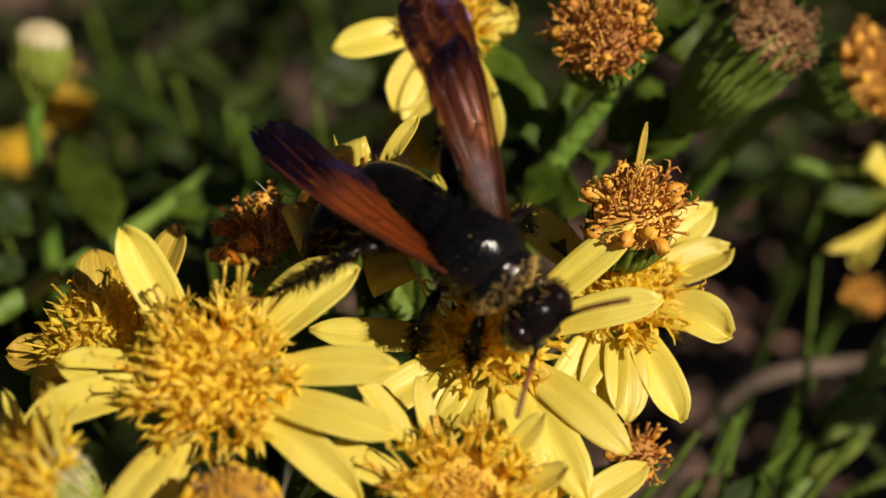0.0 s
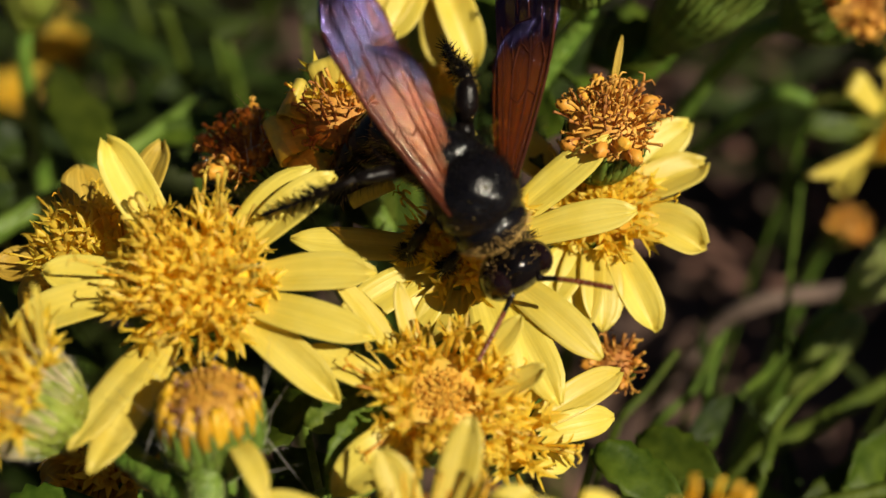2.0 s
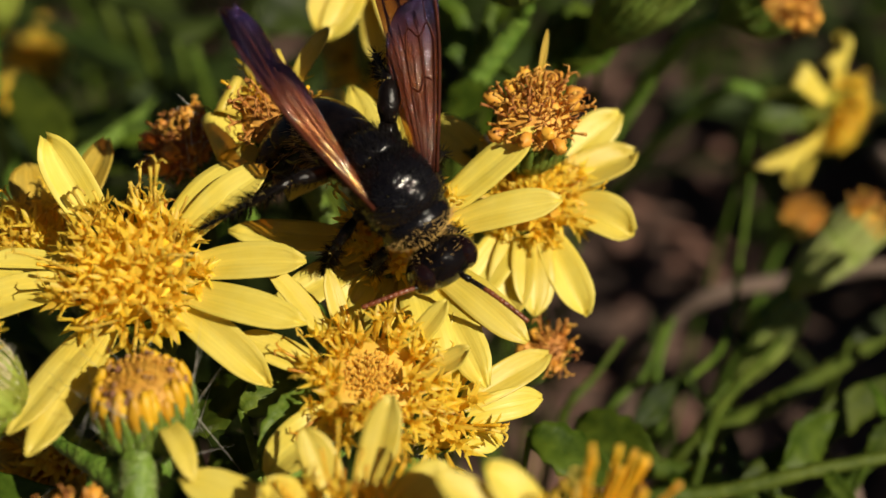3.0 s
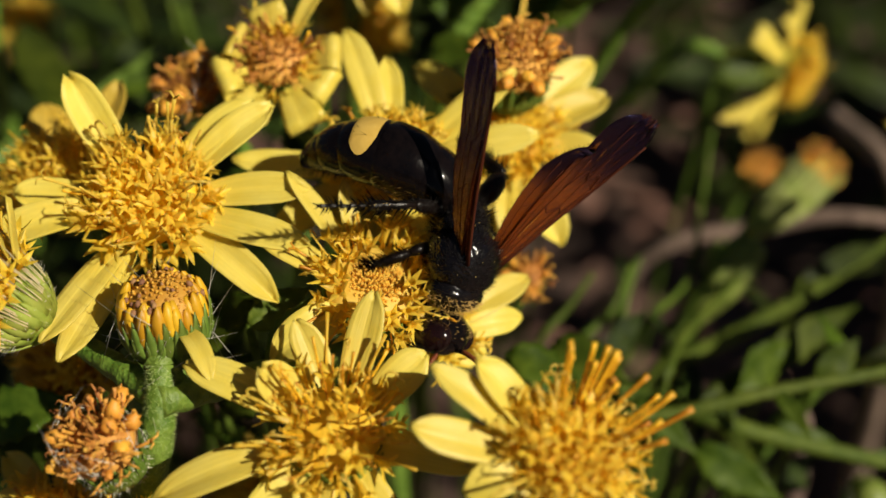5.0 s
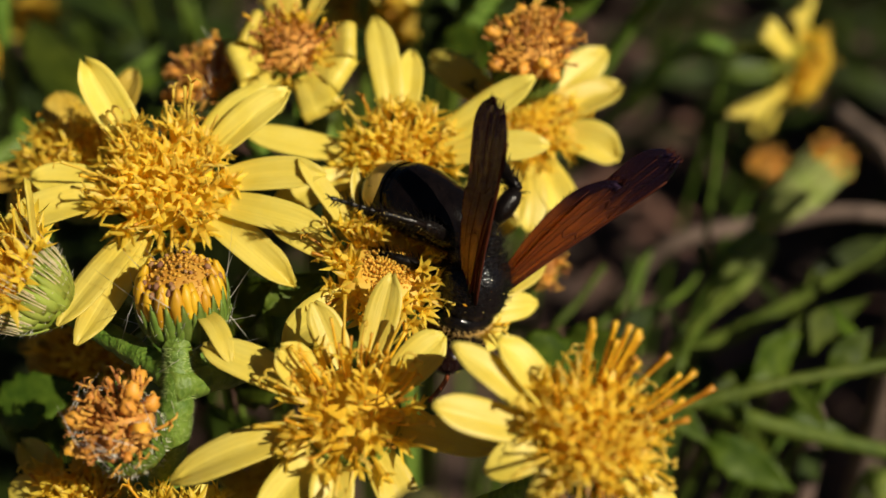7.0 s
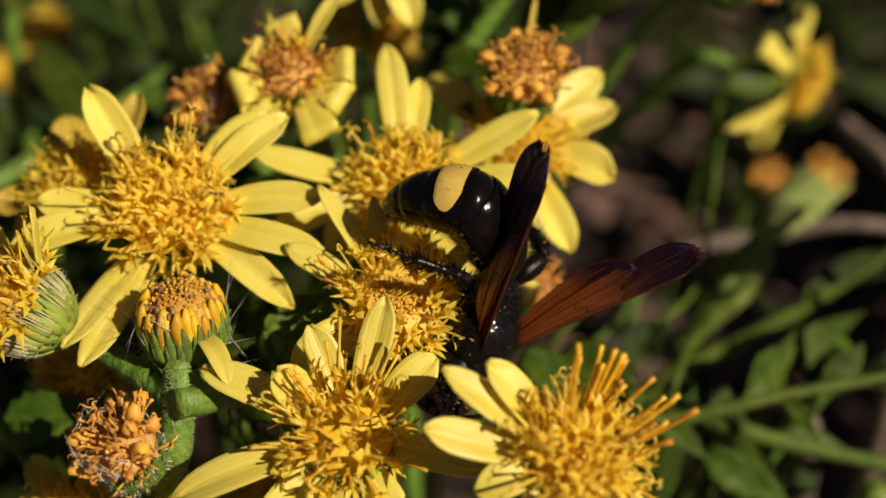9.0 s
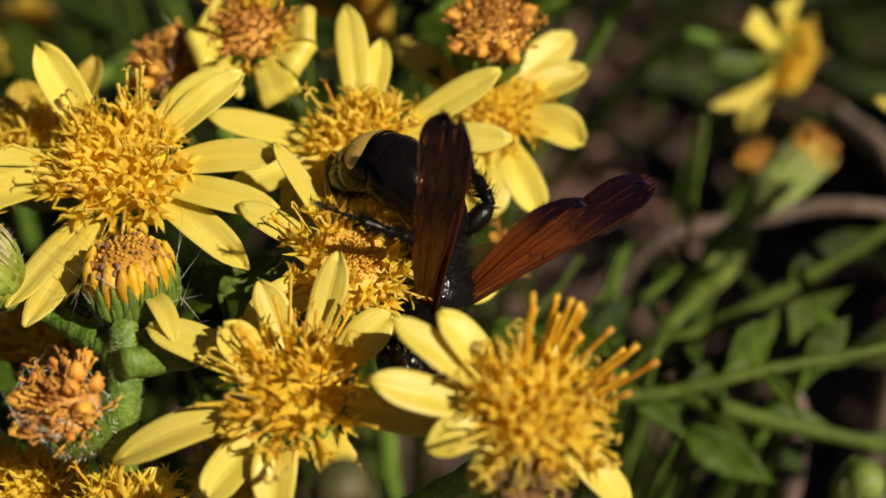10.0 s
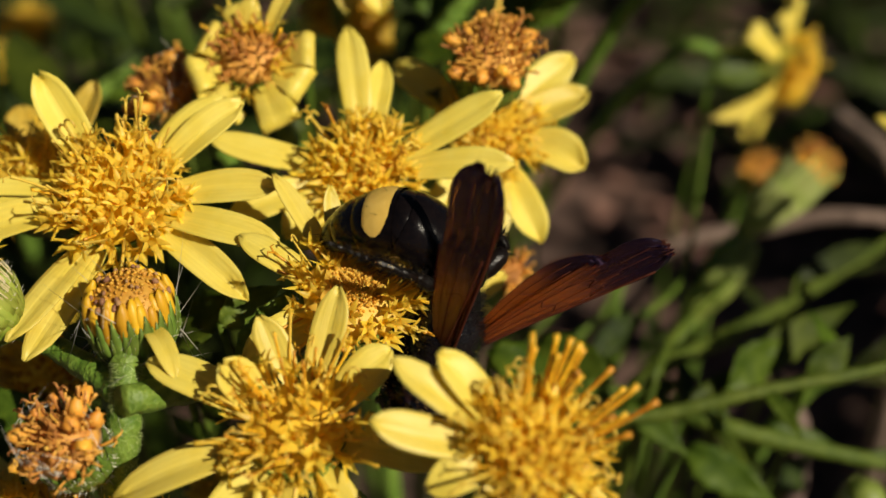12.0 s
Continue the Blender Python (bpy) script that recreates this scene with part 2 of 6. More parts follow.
class Shape:
    """Gathers vertices and faces of one mesh."""

    def __init__(self):
        self.v, self.f, self.uv = [], [], []

    def grid(self, fn, nu, nv, closed=False):
        """fn(u, v) for u, v in 0..1; closed joins u=1 to u=0."""
        k = len(self.v)
        cols = nu if closed else nu + 1
        for j in range(nv + 1):
            for i in range(cols):
                self.v.append(tuple(fn(i / nu, j / nv)))
                self.uv.append((i / nu, j / nv))
        for j in range(nv):
            for i in range(nu):
                a, b = k + j * cols + i, k + j * cols + (i + 1) % cols
                self.f.append((a, b, b + cols, a + cols))
        return self

    def sheet(self, fn, nu, nv, thick):
        """A sheet with two sides and a rim, thick along its own normals."""
        k = len(self.v)
        w = nu + 1
        pts = [[Vector(fn(i / nu, j / nv)) for i in range(w)] for j in range(nv + 1)]
        nor = []
        for j in range(nv + 1):
            for i in range(w):
                a = pts[j][min(i + 1, nu)] - pts[j][max(i - 1, 0)]
                b = pts[min(j + 1, nv)][i] - pts[max(j - 1, 0)][i]
                c = a.cross(b)
                nor.append(c.normalized() if c.length > 1e-9 else Vector((0, 0, 1)))
        for side in (0.5, -0.5):
            for j in range(nv + 1):
                for i in range(w):
                    p = pts[j][i] + nor[j * w + i] * thick * side
                    self.v.append(tuple(p))
                    self.uv.append((i / nu, j / nv))
        n = w * (nv + 1)
        for j in range(nv):
            for i in range(nu):
                a = k + j * w + i
                self.f.append((a, a + 1, a + 1 + w, a + w))
                self.f.append((n + a, n + a + w, n + a + w + 1, n + a + 1))
        rim = [j * w for j in range(nv, 0, -1)] + list(range(nu)) + [j * w + nu for j in range(nv)] + [nv * w + i for i in range(nu, 0, -1)]
        for a, b in zip(rim, rim[1:] + rim[:1]):
            self.f.append((k + a, k + n + a, k + n + b, k + b))
        return self

    def tube(self, pts, radii, sides=8, caps=True):
        """A round tube through pts."""
        pts = [Vector(p) for p in pts]
        k = len(self.v)
        up = Vector((0.31, 0.27, 0.91))
        for j, p in enumerate(pts):
            t = (pts[min(j + 1, len(pts) - 1)] - pts[max(j - 1, 0)]).normalized()
            a = t.cross(up)
            if a.length < 0.05:
                a = t.cross(Vector((1, 0, 0)))
            a.normalize()
            b = t.cross(a)
            r = radii[j] if isinstance(radii, (list, tuple)) else radii
            for i in range(sides):
                c = 2 * math.pi * i / sides
                self.v.append(tuple(p + a * (r * math.cos(c)) + b * (r * math.sin(c))))
                self.uv.append((i / sides, j / (len(pts) - 1)))
        for j in range(len(pts) - 1):
            for i in range(sides):
                a, b = k + j * sides + i, k + j * sides + (i + 1) % sides
                self.f.append((a, a + sides, b + sides, b))
        if caps:
            self.f.append(tuple(k + i for i in range(sides)))
            e = k + (len(pts) - 1) * sides
            self.f.append(tuple(e + i for i in reversed(range(sides))))
        return self

    def ball(self, c, r, nu=14, nv=10, wobble=0.0):
        c = Vector(c)

        def fn(u, v):
            a, b = 2 * math.pi * u, math.pi * v
            d = Vector((math.sin(b) * math.cos(a), math.sin(b) * math.sin(a), -math.cos(b)))
            k = 1 + wobble * noise.noise(d * 2.3 + c)
            return c + Vector((d.x * r[0], d.y * r[1], d.z * r[2])) * k
        return self.grid(fn, nu, nv, closed=True)

    def spike(self, p, tip, r):
        """A thin three-sided hair."""
        p, tip = Vector(p), Vector(tip)
        d = (tip - p).normalized()
        a = d.orthogonal().normalized()
        b = d.cross(a)
        k = len(self.v)
        for c in (0, 2.094, 4.189):
            self.v.append(tuple(p + (a * math.cos(c) + b * math.sin(c)) * r))
            self.uv.append((0, 0))
        self.v.append(tuple(tip))
        self.uv.append((0, 1))
        self.f += [(k, k + 1, k + 3), (k + 1, k + 2, k + 3), (k + 2, k, k + 3)]
        return self

    def mesh(self, name, mat, smooth=True):
        return mesh_of(name, self.v, self.f, mat, self.uv, smooth)


def bezier(pts, n=10):
    """A smooth line through pts, its pace set by their distances."""
    P = [Vector(p) for p in pts]
    T = [0.0]
    for a, b in zip(P, P[1:]):
        T.append(T[-1] + max(1e-4, (b - a).length) ** 0.5)
    M = []
    for i in range(len(P)):
        j, k = max(0, i - 1), min(len(P) - 1, i + 1)
        if j < i < k:
            a, b = (P[i] - P[j]) / (T[i] - T[j]), (P[k] - P[i]) / (T[k] - T[i])
            M.append((a * (T[k] - T[i]) + b * (T[i] - T[j])) / (T[k] - T[j]))
        else:
            M.append((P[k] - P[j]) / (T[k] - T[j]))
    out = []
    for i in range(len(P) - 1):
        d = T[i + 1] - T[i]
        for j in range(n):
            t = j / n
            out.append(P[i] * (2 * t ** 3 - 3 * t * t + 1) + M[i] * d * (t ** 3 - 2 * t * t + t) + P[i + 1] * (3 * t * t - 2 * t ** 3) + M[i + 1] * d * (t ** 3 - t * t))
    out.append(P[-1])
    return out


def basis(n):
    """A turn whose z is n and whose x lies as near as can be to the world's x."""
    n = Vector(n).normalized()
    x = (Vector((1, 0, 0)) - n * n.x).normalized()
    y = n.cross(x)
    return Matrix((x, y, n)).transposed().to_4x4()


# ---- flower pieces ----


def petal_mesh(start, reach, height, width, seed, curl=0.0):
    """A strap-shaped ray petal along +x from the disc's rim; two ribs, a notched tip."""
    r = random.Random(seed)
    arch, twist, bend = r.uniform(0.1, 0.9), r.uniform(-0.35, 0.35), r.uniform(-0.6, 0.6)
    r_cup = r.uniform(0.05, 0.32)
    length = reach - start

    def fn(u, v):
        s = 2 * u - 1
        w = width * 0.5 * (0.24 + 0.76 * math.sin(math.pi * min(1, 0.06 + v * 0.80)) ** 0.8)
        if v > 0.72:
            w *= math.sqrt(max(0.0, 1 - ((v - 0.72) / 0.28) ** 2 * 0.94))
        notch = 0.03 * abs(math.cos(s * 4.2)) * (v > 0.9) * length
        x = start + length * v - notch
        z = -0.5 + (height + 0.5) * v ** 1.3 + arch * math.sin(math.pi * v) * 0.9 - curl * 2.6 * max(0, v - 0.45) ** 2 * length
        z += r_cup * width * s * s - 0.03 * width * math.cos(s * 7.0)
        y = s * w + bend * v * v
        z += twist * s * w * v
        if curl:
            x -= curl * 0.9 * max(0, v - 0.4) ** 2 * length
        return (x, y, z)
    return fn


def rolled_petal(start, reach, height, width, seed):
    """A withering ray petal whose end has rolled back underneath."""
    r = random.Random(seed)
    roll, over, twist = r.uniform(0.5, 0.75), r.uniform(2.6, 4.0), r.uniform(-0.25, 0.25)
    flat = max(0.8, reach - start - roll * 0.6)
    bend = over * roll

    def fn(u, v):
        s = 2 * u - 1
        d = v * (flat + bend)
        w = width * 0.5 * (0.35 + 0.65 * min(1.0, d / flat) ** 0.6)
        lift = height + 0.4
        if d < flat:
            x, z = start + d, -0.4 + lift * (d / flat)
        else:
            a = (d - flat) / roll
            x, z = start + flat + roll * math.sin(a), -0.4 + lift - roll * (1 - math.cos(a))
        return (x, s * w + twist * d * 0.3, z + twist * s * w - 0.05 * math.cos(s * 7))
    return fn


def make_petal(start, reach, height, width, seed, mat, curl=0.0):
    return Shape().sheet(petal_mesh(start, reach, height, width, seed, curl), 8, 12, 0.07).mesh("petal", mat)


def floret_mesh(seed, mat, tall=1.0, flare=1.0):
    """A tube floret that opens into five curled lobes."""
    r = random.Random(seed)
    s = Shape()
    h = 0.85 * tall
    lean = r.uniform(-0.15, 0.15)
    s.tube([(0, 0, 0), (lean * 0.3, 0, h * 0.5), (lean, 0, h)], [0.10, 0.14, 0.22], 6, caps=False)
    for k in range(5):
        a = 2 * math.pi * (k + r.uniform(-0.2, 0.2)) / 5
        ca, sa = math.cos(a), math.sin(a)
        ll = r.uniform(0.55, 0.9) * flare
        lift, drop = r.uniform(0.7, 1.3), r.uniform(0.1, 0.7)

        def fn(u, v, ca=ca, sa=sa, ll=ll, lift=lift, drop=drop):
            q = (2 * u - 1) * 0.175 * (1 - v ** 1.5)
            rad = 0.19 + ll * v * 0.72
            z = h - 0.04 + ll * (lift * v - drop * v * v) - 0.10 * abs(2 * u - 1) * (v < 0.9)
            return (lean + ca * rad - sa * q, sa * rad + ca * q, z)
        s.grid(fn, 2, 3)
    return s.mesh("floret", mat)


def stamen_mesh(seed, mat, length, fork=True):
    """A thin anther tube with a knobbed or forked end."""
    r = random.Random(seed)
    s = Shape()
    b = r.uniform(-0.5, 0.5)
    pts = [(0, 0, 0), (b * 0.15, 0.05, length * 0.4), (b * 0.5, 0.1, length * 0.8), (b * 0.7, 0.1, length)]
    s.tube(pts, [0.07, 0.07, 0.08, 0.11], 6)
    if fork:
        for sg in (1, -1):
            s.tube([(b * 0.7, 0.1, length), (b * 0.7 + sg * 0.22, 0.1, length + 0.32), (b * 0.7 + sg * 0.48, 0.1, length + 0.22)], [0.07, 0.05, 0.03], 5)
    return s.mesh("stamen", mat)


def style_mesh(seed, mat, length, curl):
    """A yellow style whose two arms curl back like hooks."""
    r = random.Random(seed)
    s = Shape()
    b = r.uniform(-0.3, 0.3)
    s.tube([(0, 0, 0), (b * 0.3, 0, length * 0.5), (b, 0, length)], [0.07, 0.075, 0.085], 6)
    for sg in (1, -1):
        q, over = curl * r.uniform(0.8, 1.2), r.uniform(2.4, 4.2)
        arm = []
        for j in range(7):
            a = over * j / 6
            arm.append((b + sg * q * (1 - math.cos(a)), 0.08 * sg * j / 6, length + q * math.sin(a) * 1.2))
        s.tube(arm, [0.075, 0.075, 0.075, 0.07, 0.065, 0.06, 0.05], 5)
    return s.mesh("style", mat)


STYLES = [style_mesh(140 + k, STYLE, 1.0 + 0.25 * k, 0.22 + 0.03 * (k % 3)) for k in range(6)]
FLORETS = [floret_mesh(k, FLORET, 0.85 + 0.16 * (k % 5)) for k in range(10)]
STAMENS = [stamen_mesh(40 + k, ANTHER, 1.5 + 0.2 * k, k % 2 == 0) for k in range(5)]
SPIRES = [Shape().tube([(0, 0, 0), (0.1 * k, 0, 1.6), (0.25 * k, 0.1, 3.2 + 0.2 * k), (0.3 * k, 0.1, 3.7 + 0.2 * k)], [0.09, 0.10, 0.12, 0.16], 7).mesh("stamen", ANTHER) for k in range(4)]
STRAPS = [stamen_mesh(70 + k, FLORET, 1.7 + 0.35 * k, k % 2 == 1) for k in range(5)]
YELLOWSTAMENS = [stamen_mesh(160 + k, STYLE, 2.2 + 0.35 * k, k % 2 == 0) for k in range(5)]
LONGSTAMENS = [stamen_mesh(60 + k, ANTHER, 2.4 + 0.4 * k, k % 3 == 0) for k in range(5)]
DRYFLORETS = [stamen_mesh(80 + k, DRY, 0.5 + 0.13 * k, k % 2 == 0) for k in range(6)]
BROWNFLORETS = [stamen_mesh(90 + k, BROWN, 0.5 + 0.14 * k, k % 2 == 0) for k in range(5)]
SPECKS = [Shape().ball((0, 0, 0.05), (0.10, 0.13, 0.09), 6, 5, 0.4).mesh("brown_speck", BROWN)]
KERNELS = [Shape().ball((0, 0, 0), (0.14, 0.10, 0.10 + 0.04 * k), 6, 5, 0.5).mesh("closed_floret", BUDTOP) for k in range(3)]
KNOBS = [Shape().ball((0, 0, 0.1), (0.13, 0.12, 0.22), 6, 5, 0.2 + 0.1 * k).mesh("closed_floret", YOUNG) for k in range(3)]
CLOSEDBALLS = [Shape().ball((0, 0, 0.25), (0.26, 0.22, 0.78), 8, 7, 0.15 + 0.1 * k).mesh("closed_floret", CLOSED) for k in range(3)]
DRYBALLS = [Shape().ball((0, 0, 0.3), (0.42, 0.36, 0.46), 8, 6, 0.5 + 0.1 * k).mesh("dried_lump", DRYBALL) for k in range(3)]


def dome(r, h):
    s = Shape()

    def fn(u, v):
        a = 2 * math.pi * u
        b = 0.5 * math.pi * v
        rad = r * math.cos(b) + 1e-4
        return (rad * math.cos(a), rad * math.sin(a), h * math.sin(b))
    return s.grid(fn, 20, 6, closed=True)


def sow(head, meshes, name, count, r, h, lean, rr, v0=0.0, v1=1.0, size=(0.85, 1.15), sink=0.15):
    """Sets count pieces over a dome by the golden angle, leaning outwards at the rim."""
    for i in range(count):
        f = v0 + (v1 - v0) * (i + 0.5) / count
        q = r * math.sqrt(f)
        a = i * 2.39996 + rr.uniform(-0.2, 0.2)
        z = h * math.sqrt(max(0, 1 - (q / (r * 1.02)) ** 2)) - sink
        tilt = lean * (q / r) ** 1.3 + rr.uniform(-0.14, 0.14)
        n = Vector((math.cos(a) * math.sin(tilt), math.sin(a) * math.sin(tilt), math.cos(tilt)))
        n = (n + Vector((rr.uniform(-0.1, 0.1), rr.uniform(-0.1, 0.1), 0))).normalized()
        m = Matrix.Translation(Vector((q * math.cos(a), q * math.sin(a), z)) * MM) @ n.to_track_quat("Z", "Y").to_matrix().to_4x4()
        m = m @ Matrix.Rotation(rr.uniform(0, 6.28), 4, "Z") @ Matrix.Scale(rr.uniform(*size), 4)
        part(name, meshes[rr.randrange(len(meshes))], head, m)


def cup_radius(r, g):
    return 0.5 + (r - 0.5) * math.sin(0.5 * math.pi * min(1, max(0, g) * 1.25)) ** 0.9


def involucre(head, r, depth, rr, bracts, mat):
    """A cup under the disc with overlapping narrow bracts, four rows of them."""
    s = Shape()

    def cup(u, v):
        a = 2 * math.pi * u
        q = cup_radius(r, v)
        return (q * math.cos(a), q * math.sin(a), -depth + depth * v)
    s.grid(cup, 18, 8, closed=True)
    ob = part("involucre", s.mesh("involucre", mat), head, label="green cup of narrow bracts")
    rows = []
    for k in range(8):
        z0 = -depth + depth * (0.02 + 0.66 * (k % 4) / 4)
        ln, out = depth * rr.uniform(0.5, 0.8), rr.uniform(0.0, 0.16)

        def fn(u, v, z0=z0, ln=ln, out=out):
            z = z0 + ln * v
            q = cup_radius(r, (z + depth) / depth) + 0.10 + out * v ** 3
            da = (2 * u - 1) * 0.42 * (1 - v ** 2) / max(0.6, q)
            q -= 0.06 * abs(2 * u - 1)
            return (q * math.cos(da), q * math.sin(da), z)
        rows.append(Shape().sheet(fn, 2, 5, 0.06).mesh("bract", mat))
    for k in range(bracts):
        part("bract", rows[k % 8], ob, Matrix.Rotation(k * 2.39996, 4, "Z"))
    return ob


def hairs_mesh(name, count, rr, fn, length, radius, mat):
    """fn() gives a foot and a direction."""
    s = Shape()
    for _ in range(count):
        p, d = fn()
        s.spike(p, Vector(p) + Vector(d) * length * rr.uniform(0.5, 1.2), radius)
    return s.mesh(name, mat)

# ---- ground ----


def ground():
    n = 60

    def fn(u, v):
        x, y = (u - 0.5), (v - 0.5)
        k = 1 if max(abs(x), abs(y)) < 0.499 else 40
        X = math.copysign(abs(x) ** 2.2, x) * 4600 * 6 * k
        Y = math.copysign(abs(y) ** 2.2, y) * 4600 * 6 * k + 100
        near = math.exp(-(X * X + Y * Y) / 400000)
        z = (noise.noise(Vector((X, Y, 0)) * 0.02) * 9 + noise.noise(Vector((X, Y, 3)) * 0.08) * 3) * near
        return (X, Y, z)
    ob = new("ground", Shape().grid(fn, n * 2, n * 2).mesh("ground", SOIL))
    tagged(ob, "dark brown earth strewn with dead leaves and twigs", "ground", kind="structure")
    rr = random.Random(3)
    s = Shape()
    for _ in range(900):
        x, y = rr.uniform(-160, 200), rr.uniform(20, 330)
        a, ln, w = rr.uniform(0, 6.28), rr.uniform(5, 16), rr.uniform(1.0, 3.5)
        z0, tilt = rr.uniform(0.5, 9), rr.uniform(-0.4, 0.4)
        cu = rr.uniform(-0.4, 0.4)

        def fn(u, v, x=x, y=y, a=a, ln=ln, w=w, z0=z0, tilt=tilt, cu=cu):
            p, q = ln * (v - 0.5), (2 * u - 1) * w * math.sin(math.pi * min(0.98, v + 0.02))
            return (x + p * math.cos(a) - q * math.sin(a), y + p * math.sin(a) + q * math.cos(a), z0 + p * tilt + cu * q * q / w)
        s.grid(fn, 2, 4)
    lit = new("dead_leaves", s.mesh("dead_leaves", LITTER))
    tagged(lit, "scattered curled brown dead leaves on the earth", "leaf litter", kind="stuff")


ground()

# ---- stems and leaves ----


def leaf_mesh(length, width, seed, mat=None):
    """A lanceolate leaf along +x with a folded midrib, a drooping tip and a few teeth."""
    r = random.Random(seed)
    droop, fold, wave, side = r.uniform(0.02, 0.30), r.uniform(0.12, 0.4), r.uniform(0.1, 0.4), r.uniform(-0.15, 0.15)

    def fn(u, v):
        s = 2 * u - 1
        w = 0.5 * width * (0.22 + 0.78 * math.sin(math.pi * min(1.0, v ** 0.8)) ** 0.9) * (1 - v ** 6)
        w *= 1 + 0.10 * math.sin(v * 34) * abs(s)
        x = length * v
        z = fold * w * abs(s) - droop * length * v * v + 0.25 * width * wave * math.sin(v * 9 + s) * abs(s)
        return (x, s * w + side * length * v * v, z)
    return Shape().sheet(fn, 6, 12, 0.12).mesh("leaf", mat or SHADELEAF)


# Blades in the shade-darkened green; the set below takes the lit tone.
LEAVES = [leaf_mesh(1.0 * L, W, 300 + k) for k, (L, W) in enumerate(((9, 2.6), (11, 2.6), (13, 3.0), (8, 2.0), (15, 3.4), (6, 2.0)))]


LITBLADES = [leaf_mesh(L, W, 330 + k, LITLEAF) for k, (L, W) in enumerate(((9, 2.6), (11, 2.8), (13, 3.0), (8, 2.2), (12, 3.2), (6, 2.0)))]


def aim(p, d, roll=0.0):
    """A pose at p (millimetres) whose x runs along d, with its z as far up as can be."""
    d = Vector(d).normalized()
    y = Vector((0, 0, 1)).cross(d)
    y = y.normalized() if y.length > 1e-3 else Vector((0, 1, 0))
    m = Matrix((d, y, d.cross(y))).transposed().to_4x4()
    return Matrix.Translation(Vector(p) * MM) @ m @ Matrix.Rotation(roll, 4, "X")


def stem_part(parent, line, r0, r1, rr, inv=None, hairs=0, name="stalk", mat=None):
    """A hairy round stalk along a line in the world, as a part of its thing."""
    pts = bezier(line, 8)
    if inv is not None:
        pts = [inv @ (p * MM) / MM for p in pts]
    k = len(pts) - 1
    s = Shape().tube(pts, [(r0 + (r1 - r0) * i / k) * (1 + 0.08 * math.sin(i * 2.1)) for i in range(k + 1)], 9)
    ob = part(name, s.mesh(name, mat or STEM), parent)
    if hairs:
        top = pts[: max(3, int(len(pts) * 0.6))]

        def fn():
            i = rr.randrange(len(top) - 1)
            p = top[i].lerp(top[i + 1], rr.random())
            d = Vector((rr.gauss(0, 1), rr.gauss(0, 1), rr.gauss(0, 1))).normalized()
            ax = (top[i + 1] - top[i]).normalized()
            d = (d - ax * d.dot(ax)).normalized()
            return p + d * r0 * 0.9, d
        part("stalk_hair", hairs_mesh("stalk_hair", hairs * 2, rr, fn, 0.34, 0.022, GLAND), ob, kind="stuff")
    return ob


def leafy_stem(line, r0, leaves, seed, label, scale=1.0, group="leafy stems", spread=0.9, start=0.1, blades=None, bark=None):
    """A stem from its tip down to the ground with leaves set round it."""
    rr = random.Random(seed)
    foot = Vector(line[-1])
    th = thing("leafy_stem", Matrix.Translation(foot * MM), label, "plant stem", group)
    inv = Matrix.Translation(-foot * MM)
    stem_part(th, line, r0 * 0.55, r0, rr, inv, mat=bark or SHADESTEM)
    pts = bezier(line, 8)
    for i in range(leaves):
        f = start + (1 - start) * (i + rr.random() * 0.6) / leaves * 0.75
        q = f * (len(pts) - 1)
        j = min(len(pts) - 2, int(q))
        p = pts[j].lerp(pts[j + 1], q - j) - foot
        t = (pts[j] - pts[j + 1]).normalized()
        a = i * 2.39996 + rr.uniform(-0.4, 0.4)
        side = Vector((math.cos(a), math.sin(a), 0))
        d = t * (1 - spread * 0.6) + side * spread + Vector((0, 0, rr.uniform(-0.15, 0.35)))
        m = aim(p, d, rr.uniform(-0.5, 0.5)) @ Matrix.Scale(scale * rr.uniform(0.7, 1.25), 4)
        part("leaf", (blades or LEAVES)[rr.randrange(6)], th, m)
    return th


# ---- flower heads ----


def shoot(key, line, r0, label):
    foot = Vector(line[-1])
    th = thing("green_shoot", Matrix.Translation(foot * MM), label, "plant stem", "flower stems")
    stem_part(th, line, r0 * 0.8, r0 * 1.3, random.Random(key), Matrix.Translation(-foot * MM), hairs=1500 if key == "front" else 0)


shoot("front", [(-13.1, -9.4, 128.1), (-13.3, -11.7, 125.4), (-14.5, -11.9, 119.8), (-13.5, -5.9, 60.0), (-11.5, -1.9, 0.0)], 0.95, "thick hairy green flower stem")
shoot("back", [(-2.0, 11.0, 124.3), (-1.0, 13.0, 70.0), (1.0, 17.0, 0.0)], 1.0, "green flower stem hidden under yellow flower heads")
shoot("low", [(-1.8, -11.0, 117.8), (-0.8, -7.0, 60.0), (0.2, -3.0, 0.0)], 1.0, "green flower stem below yellow flower heads")


def stalk_line(base, n, join):
    """From the base of a head along its axis, then down to the joint on a stem."""
    base, n, join = Vector(base), Vector(n), Vector(join)
    d = (join - base).length
    return [base + n * 0.4, base - n * min(3.0, d * 0.25), base.lerp(join, 0.6) - n * d * 0.12, join]


